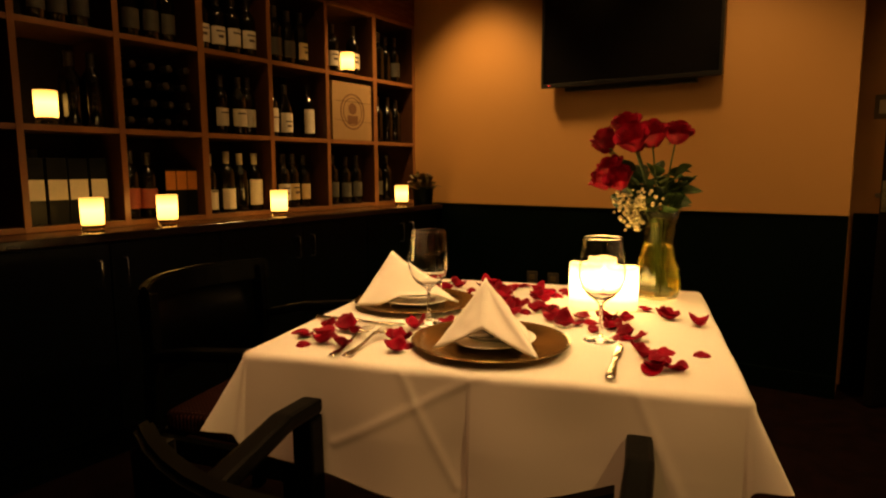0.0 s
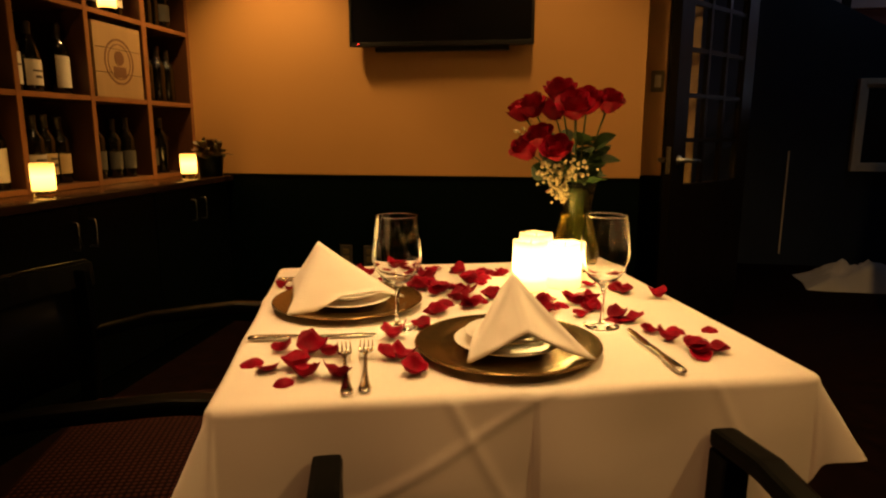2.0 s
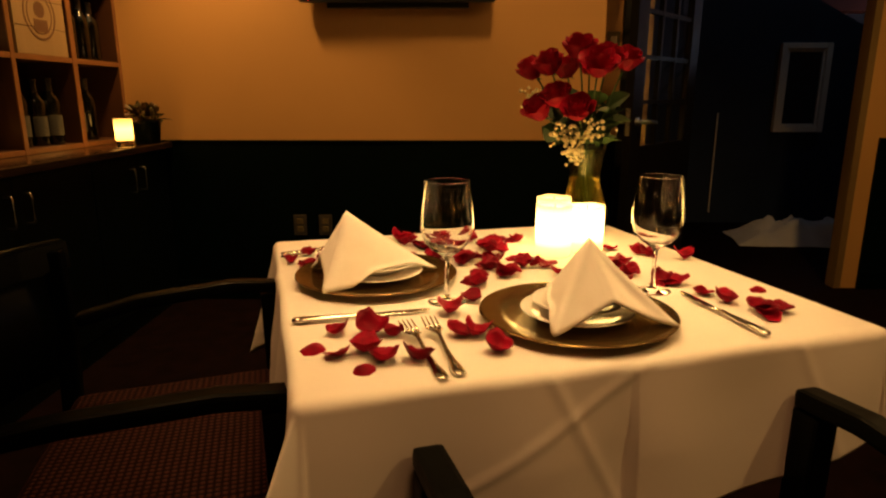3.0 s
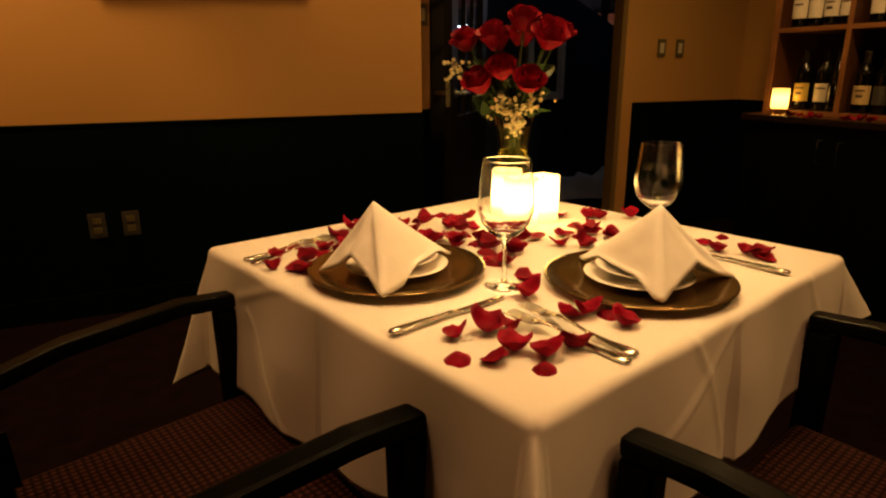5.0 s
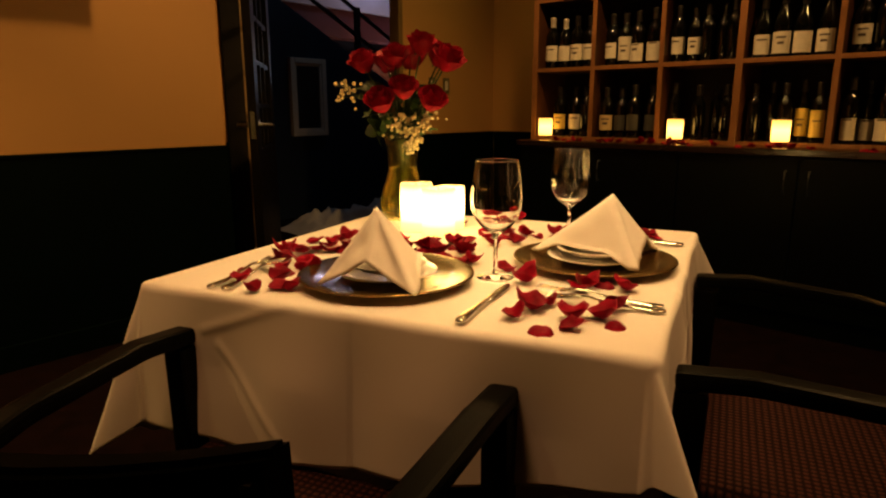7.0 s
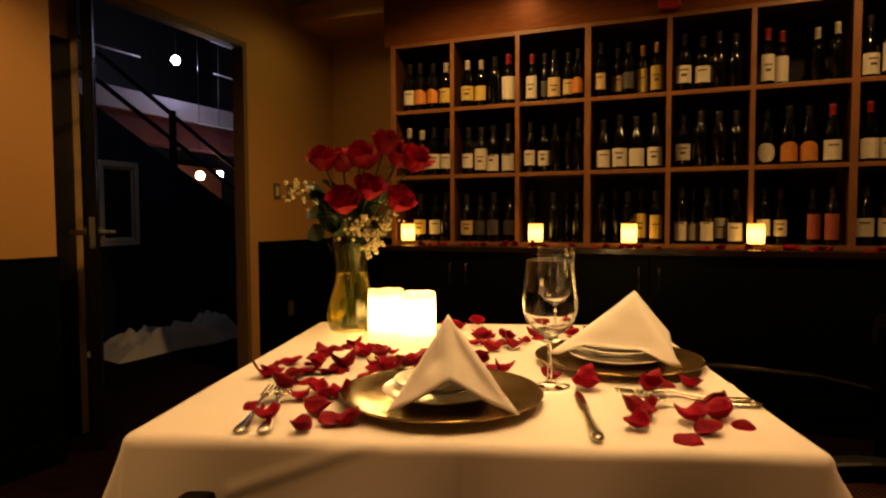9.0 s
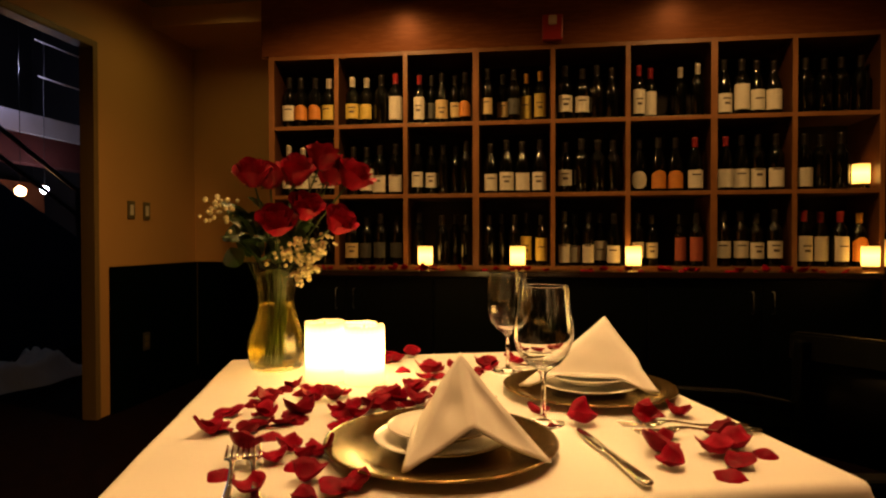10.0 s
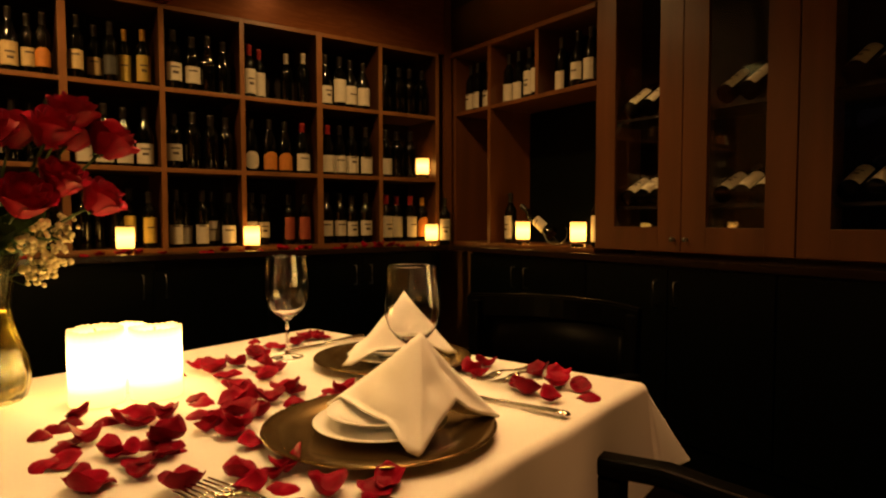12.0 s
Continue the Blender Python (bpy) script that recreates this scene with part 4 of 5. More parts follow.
def outline_solid(points, z_of, thick, bm=None):
    """A flat tool along y with half widths: (y, half width) pairs, gently curved in height."""
    bm = bm or bmesh.new()
    rows = []
    for y, w in points:
        z = z_of(y)
        rows.append([bm.verts.new((-w, y, z)), bm.verts.new((0, y, z - thick * 0.4)), bm.verts.new((w, y, z)), bm.verts.new((w * 0.7, y, z + thick)), bm.verts.new((-w * 0.7, y, z + thick))])
    for a, b in zip(rows, rows[1:]):
        for k in range(5):
            bm.faces.new((a[k], a[(k + 1) % 5], b[(k + 1) % 5], b[k]))
    bm.faces.new(rows[0])
    bm.faces.new(rows[-1])
    return bm


def fork(m, label):
    t = thing("fork", m, label, "fork", "cutlery")
    if "fork" not in CUTLERY:
        zf = lambda y: 0.0025 + 0.011 * math.exp(-((y - 0.03) / 0.045) ** 2)
        handle = outline_solid([(-0.105, 0.004), (-0.10, 0.0095), (-0.085, 0.0105), (-0.06, 0.0065), (-0.02, 0.0035), (0.02, 0.0032), (0.035, 0.006), (0.045, 0.012)], zf, 0.003)
        head = outline_solid([(0.0452, 0.012), (0.052, 0.0128), (0.06, 0.0128)], zf, 0.0022)
        tines = []
        for k in range(4):
            x = -0.0108 + 0.0072 * k
            tine = outline_solid([(0.0595, 0.0022), (0.08, 0.0019), (0.10, 0.0013), (0.106, 0.0005)], lambda y: zf(0.06) + 0.10 * (y - 0.06) * (0.9 if y < 0.09 else 1.1) * 0.6, 0.0018)
            bmesh.ops.translate(tine, verts=tine.verts, vec=(x, 0, 0))
            tines.append(mesh_of(tine, "tine", M_SILVER, True))
        CUTLERY["fork"] = (mesh_of(handle, "handle", M_SILVER, True), mesh_of(head, "head", M_SILVER, True), tines)
    share("handle", CUTLERY["fork"][0], t)
    share("head", CUTLERY["fork"][1], t)
    for me in CUTLERY["fork"][2]:
        share("tine", me, t)
    return t


def knife(m, label):
    t = thing("table_knife", m, label, "knife", "cutlery")
    if "knife" not in CUTLERY:
        handle = tube([(0, -0.118, 0.006), (0, -0.113, 0.0062), (0, -0.10, 0.0062), (0, -0.06, 0.006), (0, -0.02, 0.0055), (0, 0.0, 0.0055), (0, 0.008, 0.0055)], [0.004, 0.0085, 0.0095, 0.0075, 0.0055, 0.0062, 0.0045], 12)
        for v in handle.verts:
            v.co.z = 0.0055 + (v.co.z - 0.0055) * 0.55
        blade_ = outline_solid([(0.0085, 0.005), (0.02, 0.0085), (0.06, 0.0092), (0.095, 0.0085), (0.112, 0.005), (0.118, 0.001)], lambda y: 0.0032, 0.0016)
        CUTLERY["knife"] = (mesh_of(handle, "handle", M_SILVER, True), mesh_of(blade_, "blade", M_SILVER, True))
    share("handle", CUTLERY["knife"][0], t)
    share("blade", CUTLERY["knife"][1], t)
    return t


G_FOOT = [(0, 0.0), (0.034, 0.0), (0.036, 0.0015), (0.034, 0.003), (0.016, 0.006), (0.0065, 0.0095), (0, 0.0095)]
G_STEM = [(0, 0.0096), (0.0062, 0.0096), (0.0042, 0.018), (0.0037, 0.06), (0.0048, 0.080), (0, 0.080)]
G_BOWL = [(0, 0.0801), (0.0048, 0.0801), (0.012, 0.0885), (0.028, 0.099), (0.041, 0.115), (0.0480, 0.137), (0.0485, 0.155), (0.0455, 0.185), (0.0415, 0.215), (0.04045, 0.2222), (0.0403, 0.2235),
          (0.0400, 0.2238), (0.0396, 0.2235), (0.03975, 0.2222), (0.0408, 0.215), (0.0447, 0.185), (0.0477, 0.155), (0.0472, 0.138), (0.0402, 0.1163), (0.027, 0.1012), (0.012, 0.0932), (0, 0.092)]


def setting(px, py, rz, *feet):
    m = on_table(px, py, TOP, rz)
    c = part("charger_plate", lathe(CHARGER, 72), M_CHARGER, None, "", True)
    c.matrix_basis = m
    tagged(c, "bronze lacquered charger plate on the white cloth", "plate", "charger plates")
    p = part("white_plate", lathe(PLATE_L, 56), M_CHINA, None, "", True)
    p.matrix_basis = m @ pose(0, 0, 0.0077)
    tagged(p, "white china plate resting on a bronze charger", "plate", "white plates")
    p = part("white_plate", lathe(PLATE_S, 48), M_CHINA, None, "", True)
    p.matrix_basis = m @ pose(0, 0, 0.0077 + 0.0150)
    tagged(p, "smaller white china plate stacked on another", "plate", "white plates")
    napkin(m @ pose(0, 0, 0.0362), "white linen napkin folded into a standing pyramid", *feet)


setting(-0.285, 1.192, 0, (-0.002, -0.032), (-0.090, -0.100), (0.117, -0.115), (0.010, 0.135))
setting(-0.568, 1.524, -90, (0.017, -0.060), (-0.065, -0.126), (0.122, -0.120), (0.010, 0.124))
for x, y in ((-0.067, 1.297), (-0.470, 1.342)):
    g = thing("wine_glass", on_table(x, y, TOP), "empty clear stemmed wine glass on the white cloth", "glass", "wine glasses")
    for nm, prof, seg in (("bowl", G_BOWL, 56), ("stem", G_STEM, 20), ("foot", G_FOOT, 40)):
        part(nm, lathe(prof, seg), M_GLASS, g, "", True).visible_shadow = False
fork(on_table(-0.570, 1.128, TOP, 2), "polished dinner fork lying on the white cloth")
fork(on_table(-0.537, 1.134, TOP, -2), "polished dinner fork beside its pair")
knife(on_table(-0.030, 1.150, TOP, -3), "polished table knife lying on the white cloth")
fork(on_table(-0.650, 1.770, TOP + 0.001, -80), "polished dinner fork under rose petals")
fork(on_table(-0.648, 1.798, TOP, -84), "polished dinner fork beside its pair")
knife(on_table(-0.632, 1.300, TOP, -90), "polished table knife by the folded napkin")

# ---- pillar candles ----
random.seed(2)
for k, (dx, dy, h, r) in enumerate(((-0.046, -0.032, 0.120, 0.0425), (0.046, -0.020, 0.112, 0.0425), (-0.008, 0.050, 0.125, 0.0425))):
    t = thing("pillar_candle", on_table(-0.078 + dx, 1.653 + dy, TOP, random.uniform(0, 360)), "lit ivory wax pillar candle among rose petals", "candle", "pillar candles")
    bm = lathe([(0, 0.0), (r - 0.001, 0.0), (r, 0.002), (r, h - 0.002), (r - 0.0015, h), (r - 0.005, h - 0.001), (r - 0.007, h - 0.006), (r - 0.012, h - 0.012), (0, h - 0.014)], 96)
    for v in bm.verts:
        if v.co.z > h - 0.003:
            v.co.z += 0.0034 * noise.noise(Vector((v.co.x * 40 + k * 7, v.co.y * 40, 0))) + 0.0011 * math.cos(26 * math.atan2(v.co.y, v.co.x))
    part("wax", bm, M_PILLAR, t, "glowing ivory wax", True)
    part("wick", tube([(0, 0, h - 0.014), (0.001, 0, h - 0.006), (0.0015, 0.001, h - 0.001)], 0.0013, 6), M_SLOT, t)

# ---- vase of roses ----
VX, VY = 0.060, 1.820
va = thing("flower_vase", on_table(VX, VY, TOP), "waisted ribbed glass vase more than half full of water", "vase")
PROFILE = [(0.055, 0.0), (0.059, 0.004), (0.065, 0.025), (0.067, 0.045), (0.063, 0.072), (0.050, 0.110), (0.0415, 0.142), (0.041, 0.168), (0.046, 0.210), (0.055, 0.248)]
outer = [(0, 0.0)] + PROFILE
inner = [(r - 0.0035, z) for r, z in reversed(PROFILE[1:])] + [(0, 0.009)]
part("body", lathe(outer + inner, 64, ripple=0.018, lobes=16), M_VASE, va, "ribbed clear glass", True).visible_shadow = False
part("water", lathe([(0, 0.0095)] + [(r - 0.0046, max(0.0095, z)) for r, z in PROFILE[1:7]] + [(0.0364, 0.152), (0, 0.152)], 48), M_WATER, va, "yellowish water", True).visible_shadow = False


def rose_petals(seed):
    """Meshes for one bloom: the tight bud, then every outer petal."""
    rnd = random.Random(seed)
    made = [mesh_of(lathe([(0, -0.024), (0.007, -0.020), (0.0105, -0.006), (0.009, 0.010), (0.004, 0.022), (0, 0.024)], 14), "bloom", M_ROSE, True)]
    bm = bmesh.new()
    layers = [(0.006, 3, 0.030, 0.042, 0.03), (0.011, 4, 0.033, 0.044, 0.08), (0.016, 5, 0.036, 0.044, 0.15), (0.020, 5, 0.038, 0.042, 0.26), (0.024, 6, 0.038, 0.036, 0.50)]
    for L, (rad, n, wide, high, spread) in enumerate(layers):
        turn = rnd.uniform(0, math.tau)
        for k in range(n):
            a0 = turn + math.tau * k / n + rnd.uniform(-0.15, 0.15)
            tilt, hh = spread * rnd.uniform(0.8, 1.25), high * rnd.uniform(0.90, 1.1)
            half = 0.5 * wide / max(rad, 0.011) * 1.05
            rows = []
            for i in range(8):
                s = i / 7
                z = -0.022 + 0.046 * (hh / 0.034) * s * (1 - 0.12 * tilt)
                row = []
                for j in range(7):
                    v = 2 * j / 6 - 1
                    w = half * (0.45 + 0.55 * math.sin(math.pi * (0.15 + 0.62 * s))) * (1 if s < 0.8 else 1 - 1.4 * (s - 0.8))
                    a = a0 + v * w
                    bulb = rad * (0.30 + 1.0 * math.sin(math.pi * (0.06 + 0.55 * s)))
                    curl = tilt * (0.003 + 0.014 * s * s) + (0.010 * (s - 0.7) * 3.3 * tilt if s > 0.7 else 0)
                    rr = bulb + curl + 0.0022 * noise.noise(Vector((a * 2, s * 4, seed + L)))
                    zz = z - (0.006 * tilt * max(0, s - 0.75) * 4) - 0.005 * v * v * s
                    row.append(bm.verts.new((rr * math.cos(a), rr * math.sin(a), zz)))
                rows.append(row)
            for i in range(7):
                for j in range(6):
                    bm.faces.new((rows[i][j], rows[i][j + 1], rows[i + 1][j + 1], rows[i + 1][j]))
            made.append(mesh_of(bm, "petal", M_ROSE, True))
            bm = bmesh.new()
    bm.free()
    return made


ROSES = [rose_petals(k) for k in range(4)]
HEADS = [(-0.150, -0.018, 1.085), (-0.130, -0.076, 1.118), (-0.108, -0.145, 1.088), (-0.152, 0.030, 1.185), (-0.147, -0.058, 1.194), (-0.092, -0.110, 1.230), (0.032, -0.120, 1.205), (-0.077, -0.177, 1.190), (-0.027, -0.044, 1.199), (-0.069, 0.005, 1.189), (-0.030, -0.135, 1.204)]
random.seed(14)
for k, (dx, dy, z) in enumerate(HEADS):
    base = Vector((0, 0, TOP))
    t = thing("rose", on_table(VX, VY, TOP), "red rose bloom on a green stem in a vase", "rose", "roses in the vase")
    zt = z - TOP
    foot = Vector((-dx * 0.12 + random.uniform(-0.01, 0.01), -dy * 0.12, 0.015))
    neck = Vector((dx * 0.16, dy * 0.16, 0.235))
    head = Vector((dx, dy, zt))
    pts = []
    for i in range(9):
        s = i / 8
        p = foot.lerp(neck, s * 2) if s < 0.5 else neck.lerp(head, (s - 0.5) * 2)
        if s >= 0.5:
            q = (s - 0.5) * 2
            p.x, p.y = neck.x + (head.x - neck.x) * q ** 1.15, neck.y + (head.y - neck.y) * q ** 1.15
        pts.append(p)
    part("stem", tube(pts, 0.0024, 7), M_STEM, t, "", True)
    out = Vector((dx, dy, 0.36 + random.uniform(-0.06, 0.08) if z > 1.15 else 0.22)).normalized()
    spin = Matrix.Translation(head) @ out.to_track_quat("Z", "Y").to_matrix().to_4x4() @ pose(0, 0, 0, 0, 0, random.uniform(0, 360)) @ Matrix.Scale(random.uniform(0.92, 1.06), 4)
    bloom = share("bloom", ROSES[k % 4][0], t, spin, "layered red petals")
    for me in ROSES[k % 4][1:]:
        share("petal", me, bloom)
    sep = bmesh.new()
    for i in range(5):
        a = math.tau * i / 5
        blade(sep, head + out * -0.018, Vector((math.cos(a), math.sin(a), -0.2)) + out * 0.3, 0.022, 0.009, 0.4, 4)
    part("sepals", sep, M_LEAFGREEN, t)

gr = thing("greenery_spray", on_table(VX, VY, TOP), "green rose foliage spilling over the vase rim", "foliage")
for k in range(58):
    a = random.uniform(0, math.tau)
    lift = random.uniform(0.0, 1.8)
    r0 = random.uniform(0.02, 0.07)
    base = (r0 * math.cos(a) - 0.012, r0 * math.sin(a) + 0.015, 0.232 + random.uniform(0, 0.12))
    bm = bmesh.new()
    way = (math.cos(a), math.sin(a), lift)
    blade(bm, base, way, random.uniform(0.045, 0.07), random.uniform(0.042, 0.058), random.uniform(0.1, 0.5), 6, random.uniform(-1.5, 1.5))
    part("leaf", bm, M_LEAFGREEN, gr)
bm = bmesh.new()
for k in range(8):
    a = random.uniform(0, math.tau)
    tube([(0.01 * math.cos(a), 0.01 * math.sin(a), 0.02), (0.02 * math.cos(a), 0.02 * math.sin(a), 0.2), (0.06 * math.cos(a), 0.06 * math.sin(a), 0.28)], 0.0016, 6, bm)
part("stalks", bm, M_STEM, gr)

br = thing("filler_blossom_spray", on_table(VX, VY, TOP), "spray of tiny cream filler blossoms among roses", "flowers")
bl, stalks = bmesh.new(), bmesh.new()
for cx, cy, cz, n, sp in ((-0.085, -0.06, 0.275, 44, 0.030), (-0.055, -0.105, 0.285, 34, 0.030), (-0.075, -0.075, 0.235, 44, 0.024), (-0.09, -0.02, 0.28, 16, 0.026), (-0.115, 0.105, 0.365, 26, 0.028), (-0.06, -0.06, 0.215, 22, 0.018)):
    for k in range(n):
        p = Vector((cx, cy, cz)) + Vector((random.gauss(0, sp * 0.6), random.gauss(0, sp * 0.6), random.gauss(0, sp * 0.6)))
        me_r = random.uniform(0.0042, 0.0066)
        bmesh.ops.create_icosphere(bl, subdivisions=1, radius=me_r, matrix=Matrix.Translation(p))
        if k % 3 == 0:
            tube([(cx * 0.4, cy * 0.4, 0.21), (cx * 0.8, cy * 0.8, cz - 0.02), tuple(p)], 0.0006, 4, stalks)
part("blossoms", bl, M_BREATH, br, "tiny cream blossoms", True)
part("stalks", stalks, M_STEM, br)

# ---- scattered petals ----
def petal_mesh(seed):
    rnd = random.Random(seed)
    bm = bmesh.new()
    size, cup, roll = rnd.uniform(0.020, 0.026), rnd.uniform(0.35, 0.95), rnd.uniform(-1.1, 1.1)
    sheets = []
    for lift in (0.0, 0.0007):
        rows = []
        for i in range(8):
            s = i / 7
            row = []
            for j in range(8):
                v = 2 * j / 7 - 1
                w = size * (0.30 + 0.75 * math.sin(math.pi * (0.08 + 0.72 * s)))
                x, y = v * w, (s - 0.5) * 2 * size * (1 - 0.12 * v * v)
                z = cup * (x * x + (y * 0.9) ** 2) / size + roll * x * y / size * 0.6 + 0.006 * noise.noise(Vector((x * 62 + seed * 3, y * 62, 1)))
                row.append(bm.verts.new((x, y, z + lift)))
            rows.append(row)
        for i in range(7):
            for j in range(7):
                bm.faces.new((rows[i][j], rows[i][j + 1], rows[i + 1][j + 1], rows[i + 1][j]))
        sheets.append(rows)
    lo, hi = sheets
    edge = [(0, j) for j in range(7)] + [(i, 7) for i in range(7)] + [(7, 7 - j) for j in range(7)] + [(7 - i, 0) for i in range(7)]
    for a, b in zip(edge, edge[1:] + edge[:1]):
        bm.faces.new((lo[a[0]][a[1]], lo[b[0]][b[1]], hi[b[0]][b[1]], hi[a[0]][a[1]]))
    zmin = min(v.co.z for v in bm.verts)
    for v in bm.verts:
        v.co.z -= zmin
    return mesh_of(bm, "petal", M_PETAL, True)


PETALS = [petal_mesh(k) for k in range(9)]
random.seed(31)


def petals(places, z, place, where, group):
    for i, (x, y) in enumerate(places):
        ob = share("rose_petal", PETALS[random.randrange(9)])
        flip = random.random() < 0.3
        ob.matrix_basis = place(x, y, z + 0.0008 + (0.009 if flip else 0.0), random.uniform(0, 360)) @ pose(0, 0, 0, (180 if flip else 0) + random.uniform(-16, 16), random.uniform(-16, 16), 0) @ Matrix.Scale(random.uniform(0.72, 1.08), 4)
        tagged(ob, "fallen dark red rose petal on %s" % where, "petal", group)


BY_FORKS = [(-0.722, 1.176), (-0.694, 1.143), (-0.682, 1.234), (-0.596, 1.200), (-0.652, 1.150), (-0.630, 1.109), (-0.668, 1.087), (-0.586, 1.100), (-0.632, 1.228)]
BY_GLASS = [(-0.479, 1.282), (-0.425, 1.337), (-0.474, 1.168), (-0.460, 1.105), (-0.443, 1.140), (-0.500, 1.180), (-0.378, 1.463), (-0.302, 1.470), (-0.344, 1.508), (-0.371, 1.440), (-0.260, 1.506), (-0.188, 1.512), (-0.316, 1.570)]
MIDDLE = [(-0.291, 1.643), (-0.276, 1.815), (-0.212, 1.749), (-0.161, 1.760), (-0.240, 1.666), (-0.367, 1.671), (-0.264, 1.718), (-0.190, 1.800), (-0.345, 1.610), (-0.230, 1.600), (-0.300, 1.560), (-0.400, 1.640)]
BY_VASE = [(-0.434, 1.850), (-0.340, 1.847), (-0.411, 1.754), (-0.325, 1.870), (-0.423, 1.870), (-0.417, 1.793), (-0.346, 1.799), (-0.279, 1.797), (-0.464, 1.669), (-0.477, 1.772), (-0.370, 1.730), (-0.450, 1.810)]
BY_WEST = [(-0.584, 1.749), (-0.655, 1.706), (-0.735, 1.704), (-0.690, 1.765), (-0.700, 1.643), (-0.580, 1.715), (-0.573, 1.690), (-0.624, 1.811), (-0.530, 1.799), (-0.613, 1.727), (-0.540, 1.740), (-0.697, 1.670)]
BY_EAST = [(0.028, 1.621), (0.150, 1.492), (0.012, 1.325), (0.011, 1.251), (0.019, 1.199), (0.064, 1.241), (0.133, 1.245), (0.033, 1.107), (0.080, 1.126), (-0.063, 1.470), (-0.010, 1.315), (0.05, 1.15), (0.045, 1.118)]
FAR = [(-0.046, 1.456), (-0.123, 1.488), (-0.157, 1.405), (-0.085, 1.370), (-0.014, 1.345), (-0.100, 1.450), (-0.05, 1.41), (-0.190, 1.440), (0.07, 1.56), (-0.02, 1.53)]
MORE = [(x + random.uniform(-0.03, 0.03), y + random.uniform(-0.025, 0.025)) for x, y in MIDDLE + BY_GLASS[6:] + BY_VASE[::2] + FAR[::2]]
MORE = [(x, y) for x, y in MORE if math.hypot(x + 0.078, y - 1.653) > 0.125 and math.hypot(x - 0.06, y - 1.82) > 0.08 and math.hypot(x + 0.285, y - 1.192) > 0.185 and math.hypot(x + 0.568, y - 1.524) > 0.185]
for group in (BY_FORKS, BY_GLASS, MIDDLE, BY_VASE, BY_WEST, BY_EAST, FAR, MORE):
    petals(group, TOP, on_table, "the white tablecloth", "petals on the tablecloth")
random.seed(33)
petals([(EFX - 0.115 + 0.06 * random.random(), random.uniform(-0.45, 2.5)) for _ in range(64)], RZ[0] - 0.0115, lambda x, y, z, rz: pose(x, y, z, 0, 0, rz), "the dark counter", "petals on the counter")

# ---- armchairs ----
def armchair(m, label):
    """Seat centre at the origin, front towards +y."""
    t = thing("armchair", m, label, "chair", "armchairs at the table")
    half = 0.306
    bm = box(-0.272, 0.272, -0.222, 0.235, 0.405, 0.468, 0.022, seg=3)
    for v in bm.verts:
        v.co.x *= 1 - 0.14 * min(1, max(0, (0.15 - v.co.y) / 0.38))
    part("seat", bm, M_SEAT, t, "burgundy patterned upholstery", True)
    for sx in (-1, 1):
        x = sx * half
        part("front_leg", bar([(x, 0.245, 0.0), (x, 0.222, 0.40), (x, 0.218, 0.648)], 0.042, 0.05, bevel=0.007), M_CHAIR, t)
        part("arm_rest", bar([(x, 0.243, 0.6505 + 0.014), (x, 0.13, 0.678 - 0.006), (sx * 0.294, -0.08, 0.655), (sx * 0.272, -0.205, 0.630)], 0.044, 0.03, bevel=0.009), M_CHAIR, t, "worn black arm rest")
        xb = sx * 0.256
        part("back_leg", bar([(xb, -0.265, 0.0), (xb, -0.236, 0.40), (xb, -0.224, 0.62), (xb, -0.232, 0.798)], 0.036, 0.04, bevel=0.006), M_CHAIR, t)
        part("side_rail", bar([(sx * 0.284, 0.20, 0.379), (sx * 0.256, -0.225, 0.379)], 0.024, 0.058, bevel=0.003), M_CHAIR, t)
    part("front_rail", box(-0.277, 0.277, 0.205, 0.23, 0.35, 0.404, 0.003), M_CHAIR, t)
    part("back_rail", box(-0.237, 0.237, -0.250, -0.232, 0.35, 0.404, 0.003), M_CHAIR, t)
    bm = bmesh.new()
    rows = []
    for i in range(13):
        x = -0.277 + 0.554 * i / 12
        y = -0.340 + 0.118 * (x / 0.277) ** 2
        rows.append([bm.verts.new((x, y + a, z)) for a, z in ((-0.018, 0.752), (0.018, 0.748), (0.014, 0.818), (-0.018, 0.818))])
    for a, b in zip(rows, rows[1:]):
        for k in range(4):
            bm.faces.new((a[k], a[(k + 1) % 4], b[(k + 1) % 4], b[k]))
    bm.faces.new(rows[0])
    bm.faces.new(rows[-1])
    bmesh.ops.bevel(bm, geom=[e for e in bm.edges if abs(e.verts[0].co.x - e.verts[1].co.x) > 0.01], offset=0.006, segments=2, affect="EDGES")
    part("top_rail", bm, M_CHAIR, t)
    pad = bmesh.new()
    rows = []
    for i in range(13):
        x = -0.235 + 0.470 * i / 12
        c = 0.090 - 0.118 * (x / 0.277) ** 2
        rows.append([pad.verts.new((x, y - c, z)) for y, z in ((-0.262, 0.52), (-0.232, 0.52), (-0.232, 0.65), (-0.243, 0.749), (-0.273, 0.749), (-0.264, 0.65))])
    for a, b in zip(rows, rows[1:]):
        for k in range(6):
            pad.faces.new((a[k], a[(k + 1) % 6], b[(k + 1) % 6], b[k]))
    pad.faces.new(rows[0])
    pad.faces.new(rows[-1])
    part("back_pad", pad, M_CHAIR, t, "dark curved back panel", True)
    return t


armchair(on_table(-0.290, 0.757, 0), "black wooden armchair with a burgundy patterned seat")
armchair(on_table(-1.000, 1.528, 0, -90), "black wooden armchair with burgundy seat pulled up to the cloth")

